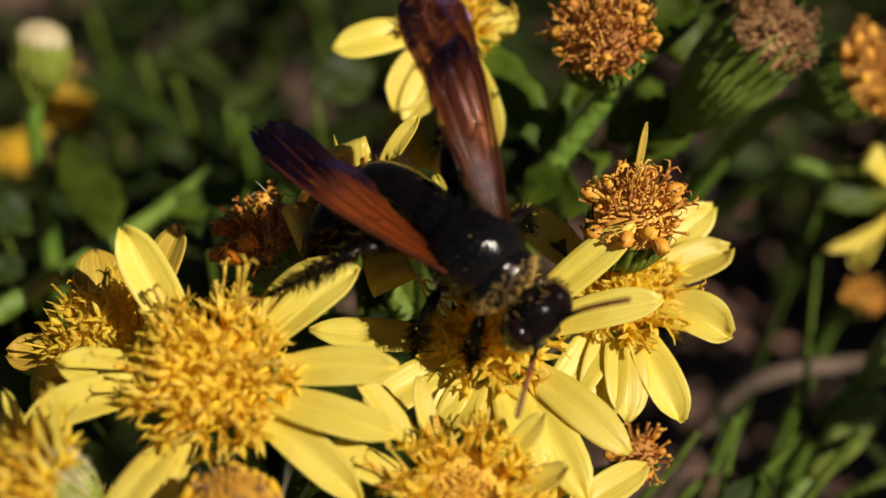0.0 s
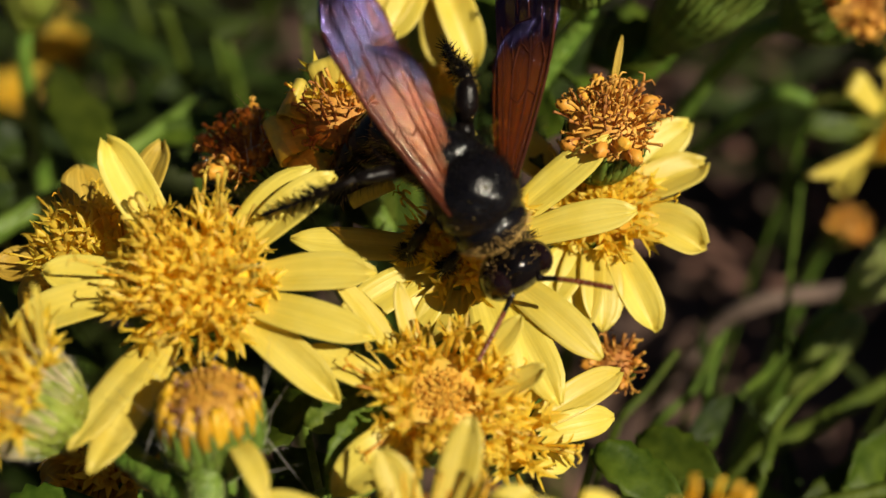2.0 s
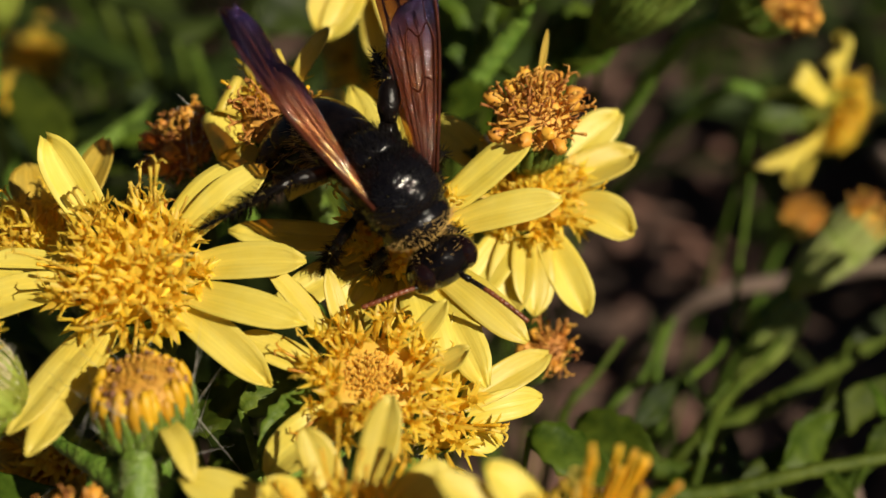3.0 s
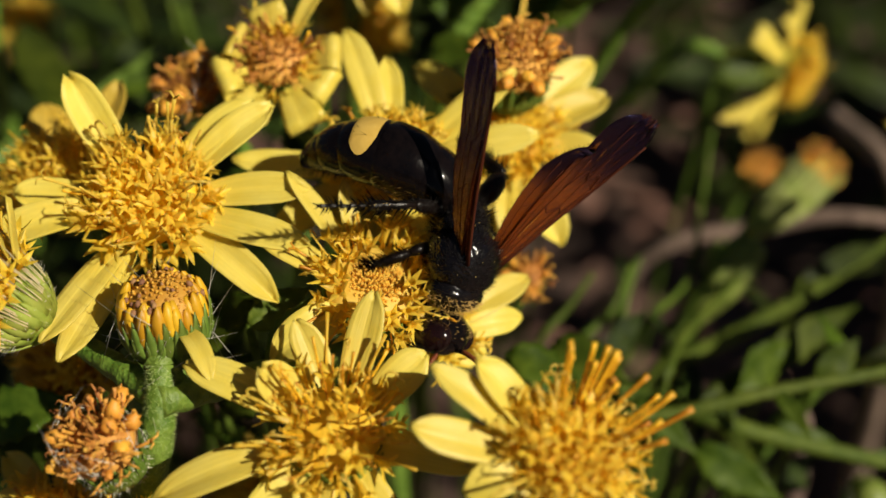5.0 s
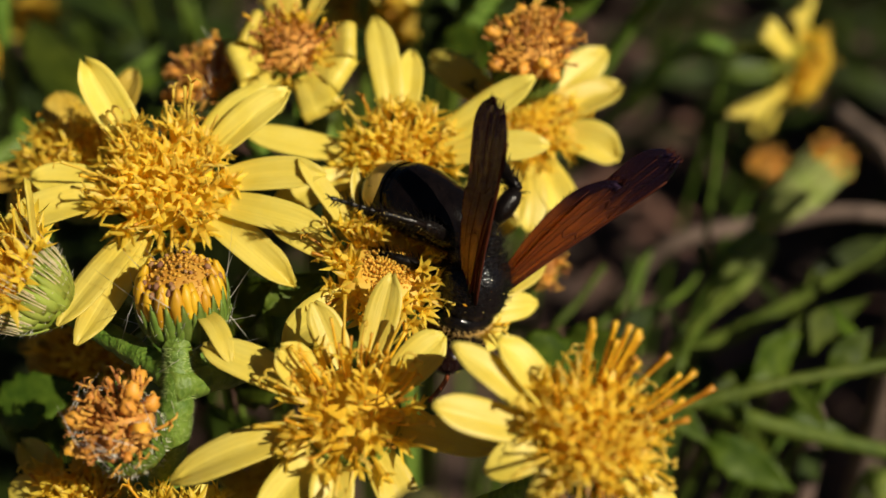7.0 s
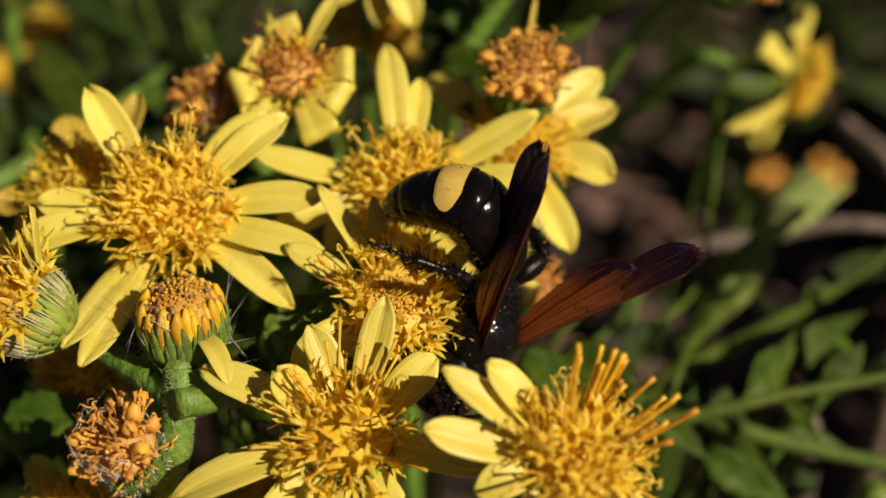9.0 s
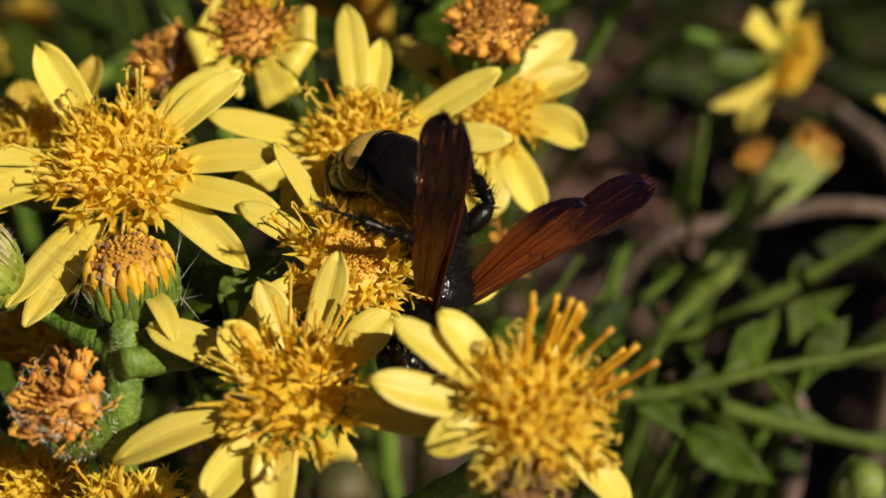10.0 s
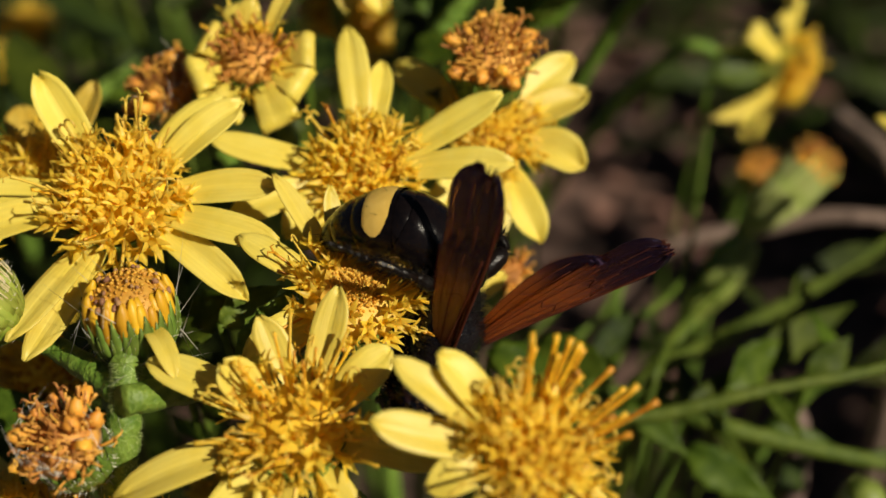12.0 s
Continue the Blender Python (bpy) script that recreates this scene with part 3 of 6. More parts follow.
def flower_head(kind, pos, normal, r, pw, petals, join, label, seed, name="daisy", category="flower"):
    """A daisy-like head: disc of florets, ray petals (azimuth, reach, height), bracts and stalk."""
    rr = random.Random(seed)
    m = Matrix.Translation(Vector(pos) * MM) @ basis(normal)
    inv = m.inverted()
    th = thing(name, m, label, category, "flower heads")
    h = {"young": 0.34, "bud": 0.98, "greenbud": 1.0, "palebud": 0.7, "spearbud": 1.5, "dullbud": 1.0, "longbud": 0.8, "dry": 0.75, "dryhair": 0.8, "drybrown": 0.75}.get(kind, 0.5) * r
    depth = {"longbud": 7.5, "spearbud": 6.5, "greenbud": 3.2, "palebud": 5.5, "dullbud": 3.0, "bud": 3.6, "drybrown": 9.0, "cup": 3.8, "curlcup": 6.5}.get(kind, 4.2)
    green = kind in ("greenbud", "longbud")
    part("disc", dome(r * (0.99 if kind == "bud" else 0.93), h * 0.9).mesh("disc", {"young": YOUNG, "bud": BUDTOP, "greenbud": PALEBUD, "palebud": PAPPUS, "spearbud": PALEBUD, "dullbud": DULLBUD, "dry": DRY, "dryhair": DRY, "curl": DRY, "drybrown": BROWN, "longbud": DRYBALL}.get(kind, DISC)), th)
    involucre(th, r * (0.98 if kind != "bud" else 1.06), depth, rr, 56 if kind in ("bud", "drybrown", "longbud", "full") else 36, {"dullbud": DULLBUD, "longbud": BUDCUP, "greenbud": PALEBUD, "spearbud": PALEBUD, "cup": CUPBRACT, "curlcup": CUPBRACT, "palebud": CUPBRACT}.get(kind, GREEN))
    for i, (az, reach, ht, *own) in enumerate(petals):
        curl = {"wilt": 0.25}.get(kind, 0.0)
        wide = own[0] if own else pw * rr.uniform(0.9, 1.1)
        if kind in ("curl", "curlcup") and not own:
            part("petal", Shape().sheet(rolled_petal(r * 0.7, reach, ht, wide, seed * 31 + i), 8, 18, 0.07).mesh("petal", PETAL), th, Matrix.Rotation(radians(az), 4, "Z"))
            continue
        pm = make_petal(r * 0.72, max(reach, r + 1.2), ht, wide, seed * 31 + i, WILT if kind in ("wilt", "half") or kind.startswith("dry") else PETAL, curl)
        part("petal", pm, th, Matrix.Rotation(radians(az), 4, "Z"))
    area = r * r
    if kind in ("full", "half", "old", "curl", "wilt", "tall", "spire", "cup", "curlcup"):
        few = kind == "wilt"
        sow(th, FLORETS if kind != "curl" else DRYFLORETS + FLORETS[:1], "floret", int((4.5 if few else 15 if kind == "curl" else 2.4 if kind == "tall" else 7.2) * area), r * 0.95, h, 0.9, rr, size=(0.95, 1.3))
        sow(th, FLORETS, "floret", int(2.0 * area), r * 1.0, h * 0.6, 1.45, rr, 0.8, 1.0, size=(0.9, 1.25), sink=0.25)
        sow(th, STRAPS, "stamen", int((0.4 if few or kind in ("curl", "full") else 1.1) * area), r * 1.0, h, 1.15, rr, 0.5, 1.0, size=(0.8, 1.2))
        sow(th, STAMENS, "stamen", int(0.6 * area), r * 0.97, h, 0.85, rr, 0.3, 1.0)
        if not few:
            sow(th, STYLES, "style", int((2.4 if kind == "tall" else 3.4 if kind == "spire" else 0.35) * area), r * 1.0, h, 1.25, rr, 0.25, 1.0, size=(0.8, 1.25))
        if kind in ("tall", "spire"):
            sow(th, LONGSTAMENS, "stamen", int((5.0 if kind == "tall" else 2.2) * area), r * 0.9, h, 0.6, rr, 0.1, 1.0, size=(0.6, 0.95))
    if kind == "spire":
        for k in range(17):
            a, q = radians(rr.uniform(-25, 110)), r * rr.uniform(0.45, 0.95)
            d = Vector((math.cos(a) * 0.6 + 0.25, math.sin(a) * 0.5 + 0.2, 1.0)).normalized()
            m2 = Matrix.Translation(Vector((q * math.cos(a), q * math.sin(a), h * 0.5)) * MM) @ d.to_track_quat("Z", "Y").to_matrix().to_4x4()
            part("stamen", SPIRES[k % 4], th, m2 @ Matrix.Scale(rr.uniform(0.75, 1.15), 4))
    if kind == "full" and r > 3.08:
        sow(th, YELLOWSTAMENS, "stamen", 20, r * 0.95, h, 0.6, rr, 0.35, 1.0, size=(0.7, 1.05))
        for k in range(7):
            a = radians(rr.uniform(55, 115))
            d = Vector((math.cos(a) * 0.5, math.sin(a) * 0.5, 1.0)).normalized()
            m2 = Matrix.Translation(Vector((r * 0.85 * math.cos(a), r * 0.85 * math.sin(a), h * 0.4)) * MM) @ d.to_track_quat("Z", "Y").to_matrix().to_4x4()
            part("stamen", YELLOWSTAMENS[k % 5], th, m2 @ Matrix.Scale(rr.uniform(0.9, 1.25), 4))
    if kind == "young":
        sow(th, FLORETS, "floret", int(6.2 * area), r * 1.0, h * 0.9, 1.0, rr, 0.26, 1.0, size=(0.85, 1.2))
        sow(th, KNOBS, "closed_floret", 280, r * 0.56, h * 1.1, 0.5, rr, size=(0.6, 0.85), sink=-0.05)
        sow(th, STYLES, "style", int(1.6 * area), r * 1.0, h, 1.2, rr, 0.5, 1.0, size=(0.6, 0.9))
        sow(th, STAMENS, "stamen", int(1.6 * area), r * 1.05, h, 1.45, rr, 0.5, 1.0)
    if kind in ("dry", "dryhair", "drybrown"):
        pieces = BROWNFLORETS if kind == "drybrown" else DRYFLORETS
        sow(th, pieces, "dried_floret", int(23 * area), r * 0.97, h, 1.0, rr, size=(0.7, 1.25))
        if kind != "drybrown":
            sow(th, DRYBALLS, "dried_lump", int((2.6 if kind == "dryhair" else 1.9) * area) + 3, r * 1.06, h * 1.3, 1.1, rr, 0.2 if kind == "dryhair" else 0.5, 1.0, size=(0.6, 1.5) if kind == "dryhair" else (0.55, 1.3))
    if kind == "bud":
        for k in range(34):
            a, low = k * 2.39996 + rr.uniform(-0.15, 0.15), k % 2
            q, z = r * (0.98, 0.95)[low], (0.05, 0.35)[low] + rr.uniform(-0.3, 0.2)
            d = Vector((-math.cos(a) * (0.12, 0.35)[low], -math.sin(a) * (0.12, 0.35)[low], 1.0)).normalized()
            m2 = Matrix.Translation(Vector((q * math.cos(a), q * math.sin(a), z)) * MM) @ d.to_track_quat("Z", "Y").to_matrix().to_4x4()
            part("closed_floret", CLOSEDBALLS[k % 3], th, m2 @ Matrix.Scale(rr.uniform(1.1, 1.6), 4))
        sow(th, KERNELS, "closed_floret", 150, r * 0.94, h * 0.99, 0.7, rr, 0.0, 0.9, size=(0.5, 0.95), sink=0.06)
        for _ in range(54):
            a, b = rr.uniform(0, 6.28), rr.choice((rr.gauss(0.62, 0.12), rr.uniform(0.3, 1.3)))
            n2 = Vector((math.cos(a) * math.cos(b), math.sin(a) * math.cos(b), math.sin(b)))
            m2 = Matrix.Translation(Vector((n2.x * r * 1.0, n2.y * r * 1.0, n2.z * h * 1.02)) * MM) @ n2.to_track_quat("Z", "Y").to_matrix().to_4x4()
            part("brown_speck", SPECKS[0], th, m2 @ Matrix.Scale(rr.uniform(0.6, 1.7), 4))
    if kind == "cup":
        def bristle():
            a, g = rr.uniform(0, 6.28), rr.uniform(0.55, 1.0)
            q = cup_radius(r, g) * 1.03
            return (q * math.cos(a), q * math.sin(a), -depth + depth * g), Vector((math.cos(a) * 0.3, math.sin(a) * 0.3, 1.0)).normalized()
        part("straw_bristle", hairs_mesh("straw_bristle", 170, rr, bristle, 2.4, 0.05, PAPPUS), th, kind="stuff")
    if kind == "longbud":
        sow(th, DRYFLORETS, "dried_floret", 40, r * 0.9, h, 0.6, rr)
    if kind in ("bud", "dryhair"):
        def fn():
            a = rr.uniform(0, 6.28)
            side = Vector((-math.sin(a), math.cos(a), 0)) * rr.choice((1, -1))
            if kind == "bud":
                z, out = rr.uniform(-3.4, 0.8), 0.35
            else:
                z, out = rr.uniform(-1.2, 1.8), -0.35
            d = side * rr.uniform(0.3, 1.0) + Vector((math.cos(a), math.sin(a), 0)) * out + Vector((0, 0, rr.gauss(0, 0.9)))
            return (r * 1.03 * math.cos(a), r * 1.03 * math.sin(a), z), d.normalized()
        part("white_hair", hairs_mesh("white_hair", 42 if kind == "bud" else 90, rr, fn, 4.2 if kind == "bud" else 2.6, 0.032, HAIR), th, kind="stuff")
    if kind in ("bud", "full", "longbud", "greenbud", "dryhair", "young", "cup"):
        def fn2():
            a = rr.uniform(0, 6.28)
            f = rr.random()
            q = 0.5 + (r - 0.5) * math.sin(1.5708 * min(1, f * 1.25)) ** 0.9
            return (q * math.cos(a), q * math.sin(a), -depth + depth * f), Vector((math.cos(a), math.sin(a), 0.2))
        part("bract_hair", hairs_mesh("bract_hair", 260, rr, fn2, 0.45, 0.02, HAIR), th, kind="stuff")
    n = Vector(normal).normalized()
    stem_part(th, stalk_line(Vector(pos) - n * depth, n, join), 0.6, 0.85, rr, inv, hairs=160 if kind in ("bud", "full") else 0)
    return th


FLOWERS = {}


def head(key, *row):
    nm = "flower_bud" if "bud" in row[0] else "dried_flower" if row[0].startswith("dry") else "daisy"
    FLOWERS[key] = flower_head(*row, 100 + len(FLOWERS), nm)


# kind, place, axis, disc radius, ray width, rays (turn, reach, height), joint of the stalk
head("L", "full", (-15.0, 1.0, 130.4), (-0.05, -0.39, 0.92), 3.1, 2.1, [(4, 9.3, 0.3), (-21, 9.9, 0.0), (-36, 9.6, -1.4), (-117, 10.3, 1.6, 2.0), (-108, 10.9, 1.6, 2.0), (-113, 9.0, 0.6, 1.8), (-168, 9.5, -0.5), (178, 7.8, 0.0), (126, 8.5, 2.0), (37, 8.9, 1.2), (49, 8.5, 0.5)], (-13.2, -9.6, 127.9), "large open yellow daisy flower with shaggy golden disc")
head("A2", "half", (-21.2, 6.1, 127.4), (-0.15, -0.16, 0.97), 2.8, 2.5, [(109, 6.4, 1.0), (64, 7.7, 1.0), (-176, 6.0, 0.0), (-146, 5.3, -1.0), (85, 5.4, 0.0)], (-13.9, -11.8, 122.6), "fading yellow daisy flower with browning disc")
head("BL", "cup", (-22.3, -6.0, 129.7), (-0.70, -0.04, 0.71), 2.6, 1.4, [(106, 6.0, 2.0), (22, 5.4, 2.5), (119, 6.6, 2.5), (-99, 5.4, 1.0), (144, 11.8, 0.0), (176, 6.0, 0.0), (22, 3.2, 2.5), (132, 8.2, 1.5), (-94, 4.8, 0.5)], (-13.2, -10.5, 126.8), "yellow daisy flower with narrow rays and green cup")
head("F", "young", (-3.05, -3.6, 126.9), (0.19, -0.31, 0.93), 2.95, 1.6, [(131, 8.4, 0.7, 1.25), (117, 6.2, 1.5, 1.1), (164, 7.3, -0.5, 1.8), (-135, 6.8, -1.8, 2.5), (13, 5.0, 1.9, 1.3), (46, 5.3, 2.4, 1.2)], (-13.3, -11.7, 125.4), "young yellow daisy flower with tight golden disc")
head("W", "full", (-1.5, 5.0, 129.0), (0.00, -0.41, 0.91), 2.55, 2.2, [(94, 9.8, 0.6, 2.0), (78, 7.7, -0.3, 1.6), (24, 9.2, 2.6, 2.0), (-1, 9.1, 1.2, 1.9), (169, 9.7, 0.0, 1.9), (-159, 8.7, 0.0), (-55, 9.4, 0.0), (-72, 10.0, -0.3), (-100, 7.6, 0.3, 2.3), (-88, 8.4, 0.2, 2.4), (-139, 6.2, -0.5), (-124, 6.2, -0.8)], (-2.0, 11.0, 124.3), "open yellow daisy flower with full golden disc")
head("R", "old", (6.2, 11.2, 127.0), (0.12, -0.39, 0.91), 2.5, 2.4, [(49, 8.2, 0.5), (26, 7.2, 0.5), (-18, 6.6, 0.5), (-67, 8.0, -1.0), (-89, 7.4, -1.0), (141, 8.1, -1.0), (-104, 7.9, -1.2), (-116, 7.8, -1.0)], (-1.9, 11.3, 116.2), "yellow daisy flower with broad drooping rays")
head("V", "full", (0.8, -3.3, 123.7), (0.30, -0.42, 0.85), 1.7, 1.8, [(35, 7.8, 0.0), (15, 6.3, 0.0), (74, 7.9, 0.6), (-19, 3.9, -0.5)], (-1.8, 11.4, 113.5), "yellow daisy flower crowded under its neighbours")
head("UL", "curl", (-8.4, 11.5, 132.8), (-0.05, -0.51, 0.86), 1.95, 2.4, [(58, 5.6, 1.6, 1.0), (160, 2.7, 1.4), (-156, 3.6, 1.0), (-68, 4.7, 0.3), (-33, 3.8, 0.6), (1, 3.8, 1.0), (105, 3.3, 1.0), (-117, 3.7, 0.0)], (-1.8, 11.4, 113.5), "withering yellow flower with short curled rays")
head("T", "old", (-3.8, 27.9, 134.5), (0.10, -0.59, 0.80), 2.05, 2.4, [(-121, 6.9, 0.0), (-106, 7.2, 0.0), (-165, 7.5, 0.0), (-70, 5.4, -0.5), (-68, 8.6, -1.0), (-81, 7.5, -2.0), (5, 4.7, -1.0)], (-4.6, 33.9, 0.0), "yellow daisy flower with hanging rays")
head("O", "tall", (-4.1, -13.5, 127.6), (-0.02, -0.31, 0.95), 2.6, 2.0, [(153, 8.5, 0.5), (104, 5.8, 1.6), (72, 7.3, 1.8), (37, 6.1, 1.0), (-161, 9.6, -1.0), (-131, 6.9, -1.5), (-15, 7.7, -1.0), (-58, 6.3, -1.5), (-104, 6.1, -1.5), (143, 4.3, 2.2)], (-1.8, -11.0, 117.8), "yellow daisy flower with long orange stamens")
head("Y", "spire", (7.3, -16.9, 129.8), (0.25, -0.33, 0.91), 2.5, 1.8, [(158, 7.9, 1.2), (177, 7.9, 0.5), (-162, 5.2, -1.2), (-131, 4.5, -1.5), (-90, 4.8, -1.5), (-39, 6.4, -1.5), (141, 6.3, 1.5)], (-1.7, -10.6, 112.0), "yellow daisy flower bristling with orange stamens")
head("BL2", "full", (-19.9, -11.3, 116.4), (-0.21, -0.27, 0.94), 2.4, 1.8, [(130, 6.0, 0.5), (156, 4.8, 0.3), (30, 3.5, 0.0), (-99, 3.2, -0.5)], (-14.5, -11.9, 119.8), "yellow daisy flower low beside hairy stem")
head("BL3", "full", (-13.3, -16.1, 120.0), (-0.11, -0.27, 0.96), 2.4, 2.0, [(117, 3.1, 0.0), (56, 2.5, 0.0), (168, 3.7, 0.0), (-10, 3.1, -0.5), (-154, 4.1, -0.5)], (-14.3, -10.7, 107.9), "yellow daisy flower low in the cluster")
head("LB", "half", (-21.4, 0.3, 117.5), (-0.10, -0.23, 0.97), 2.2, 2.2, [(-111, 4.5, -0.5), (-165, 3.7, 0.0), (-65, 4.6, -0.5), (151, 5.9, 0.0), (-16, 3.6, 0.0), (-91, 5.1, -0.8)], (-14.2, -10.1, 101.9), "fading yellow daisy flower under a larger one")
head("LC", "half", (-10.1, -2.8, 108.0), (0.10, -0.30, 0.95), 2.2, 2.2, [(118, 4.9, 0.0), (61, 4.1, 0.0), (-52, 2.6, 0.0), (-162, 3.1, 0.0)], (-1.4, -9.4, 94.7), "fading yellow daisy flower deep in the cluster")
head("BG", "curlcup", (34.9, 43.2, 109.8), (0.90, -0.42, 0.02), 2.2, 2.1, [(-112, 6.8, -1.2), (-150, 6.2, -2.0), (-172, 9.5, -4.5, 1.8), (128, 6.0, -2.5), (98, 5.2, -0.5), (52, 6.6, -0.5), (-70, 4.6, 0.0)], (12.0, 74.0, 0.0), "wilting yellow flower with a bright green cup")
head("FR", "full", (40.7, 12.7, 122.1), (-0.30, -0.26, 0.92), 2.6, 1.45, [(139, 9.3, 0.5), (173, 7.0, 0.3), (-156, 7.7, 0.0), (105, 8.6, 1.0), (34, 4.9, 0.0), (-78, 4.6, 0.0)], (43.1, 18.7, 0.0), "open yellow daisy flower on its own stalk")
head("D", "dry", (6.3, 11.2, 132.5), (0.10, -0.25, 0.96), 2.3, 0.45, [(83, 4.8, 2.5)], (-1.9, 11.2, 118.9), "dried orange brown flower head without rays")
head("DL", "dryhair", (-15.8, -13.3, 126.3), (-0.15, -0.30, 0.94), 2.0, 0, [], (-13.7, -11.7, 123.7), "dried brown flower head with white hairs")
head("DB", "dryhair", (-14.1, 13.2, 128.9), (-0.35, -0.26, 0.90), 2.0, 0, [], (-1.6, 11.8, 102.6), "small dried orange flower head")
head("TR1", "dry", (5.5, 23.9, 135.8), (-0.15, -0.44, 0.88), 2.6, 0, [], (2.5, 25.6, 124.0), "dried orange flower head on green stalk")
head("TR2", "drybrown", (16.2, 28.2, 133.4), (0.51, -0.12, 0.85), 2.9, 0, [], (-2.0, 60.0, 0.0), "dried brown flower head in long green cup")
head("TR3", "dry", (24.8, 33.4, 127.4), (0.75, -0.24, 0.62), 2.9, 0, [], (4.0, 64.0, 0.0), "dried orange flower head in green cup")
head("NB2", "drybrown", (6.8, -21.4, 128.1), (0.05, -0.19, 0.98), 1.3, 0, [], (-1.6, -10.2, 106.2), "small dried brown flower head")
head("SM", "dry", (7.5, 5.9, 119.6), (0.10, -0.49, 0.87), 1.2, 0, [], (-1.7, 11.6, 108.0), "small dried orange flower head")
head("bud", "bud", (-13.2, -6.7, 129.25), (-0.05, 0.21, 0.98), 2.25, 1.2, [(-51, 5.4, -1.5)], (-13.2, -9.7, 127.7), "plump orange flower bud with white hairs")
head("NB", "dullbud", (-0.8, -25.1, 135.0), (0.00, 0.20, 0.98), 1.25, 0, [], (-1.7, -10.6, 112.0), "dark green closed flower bud")
head("BGb", "longbud", (33.3, 27.7, 110.2), (0.71, 0.35, 0.61), 2.0, 0, [], (27.3, 33.5, 0.0), "long green flower bud with dry orange tip")
head("BGb2", "greenbud", (33.3, 1.2, 101.5), (0.33, -0.05, 0.94), 1.6, 0, [], (30.7, 7.2, 0.0), "small green closed flower bud")
head("GB", "longbud", (40.1, 9.2, 108.9), (0.83, -0.14, 0.54), 2.2, 0, [], (33.5, 15.2, 0.0), "large green flower bud on leafy stem")
head("BGb3", "spearbud", (27.2, 21.6, 106.2), (0.64, 0.52, 0.57), 1.4, 0, [], (22.1, 27.6, 0.0), "pale green pointed flower bud on thin stem")
head("LT", "palebud", (-35.5, 44.5, 122.8), (0.21, 0.17, 0.96), 2.2, 0, [], (-37.2, 50.5, 0.0), "pale green closed flower bud")
head("LF", "half", (-46.7, 79.5, 91.9), (-0.11, -0.13, 0.99), 2.2, 2.0, [(-48, 5.8, 0.0), (175, 5.7, 0.0), (99, 8.2, 0.0), (-119, 6.2, 0.0)], (-45.8, 85.5, 0.0), "fading yellow daisy flower in the thicket")
head("LG", "half", (-52.1, 75.2, 88.7), (-0.11, -0.13, 0.99), 2.0, 2.6, [(-60, 5.8, 0.0), (148, 5.9, 0.0)], (-51.2, 81.2, 0.0), "fading yellow daisy flower in the thicket")
head("MB", "wilt", (-4.2, 35.2, 119.9), (0.10, -0.80, 0.58), 2.6, 2.6, [(10, 3.2, 0.0), (-18, 2.1, 0.0), (149, 4.8, 0.0), (123, 2.5, 0.0)], (-5.0, 41.2, 0.0), "wilting yellow flower behind the cluster")
head("RB", "dry", (34.8, 45.4, 96.0), (0.10, -0.41, 0.91), 1.4, 0, [], (34.0, 51.4, 0.0), "dried orange flower head in shade")


# ---- leafy stems: those near by the flowers, then the thicket behind ----
leafy_stem([(40.3, 9.1, 108.7), (33.1, 6.7, 109.0), (25.6, 5.2, 108.8), (18.9, 4.2, 107.7), (12.1, 4.1, 106.2), (6.1, 20.1, 0.0)], 0.65, 5, 500, "green leafy stem beside the yellow flowers", 0.75, blades=LITBLADES)
leafy_stem([(41.2, 4.7, 99.3), (32.5, 5.3, 101.5), (24.0, 6.0, 103.8), (18.1, 8.7, 103.8), (11.8, 10.3, 102.6), (7.8, 24.3, 0.0)], 0.95, 4, 501, "thick green stem with few leaves", 0.6, blades=LITBLADES)
leafy_stem([(-22.1, 39.5, 114.1), (-28.0, 29.4, 114.8), (-34.8, 23.1, 113.8), (-40.7, 20.6, 111.1), (-46.7, 30.6, 0.0)], 1.1, 6, 502, "long pale green stem crossing behind flowers", 1.2, blades=LITBLADES, bark=STEM)
leafy_stem([(27.4, 39.3, 107.4), (25.4, 30.9, 104.6), (22.8, 21.9, 103.5), (17.3, 14.5, 104.3), (15.3, 24.5, 0.0)], 0.38, 0, 503, "thin green stem of a wilting flower", 0.8, blades=LITBLADES)
leafy_stem([(17.9, 21.4, 105.9), (16.0, 18.6, 102.9), (13.2, 16.8, 100.9), (13.2, 26.8, 0.0)], 0.4, 0, 504, "thin bare green stem", 1, blades=LITBLADES)
leafy_stem([(13.8, 16.5, 109.5), (11.7, 14.6, 107.4), (9.7, 13.1, 105.6), (9.7, 23.1, 0.0)], 0.4, 0, 505, "thin bare green stem", 0.7, blades=LITBLADES)
leafy_stem([(18.5, 21.8, 106.3), (17.5, 19.8, 104.1), (16.9, 17.8, 102.0), (16.9, 27.8, 0.0)], 0.35, 0, 506, "thin bare green stem", 0.6, blades=LITBLADES)
leafy_stem([(4.6, 30.7, 128.3), (3.7, 28.7, 126.0), (2.5, 26.9, 122.5), (-0.5, 36.9, 0.0)], 0.9, 3, 507, "pale green stalk under a dried flower head", 1.2, blades=LITBLADES)
leafy_stem([(28.0, 25.1, 105.6), (26.6, 20.3, 106.0), (24.6, 17.5, 106.4), (20.1, 11.3, 107.7), (18.1, 6.6, 108.2), (14.1, 20.6, 0.0)], 0.5, 0, 508, "green stem of a long flower bud", 0.8, blades=LITBLADES)
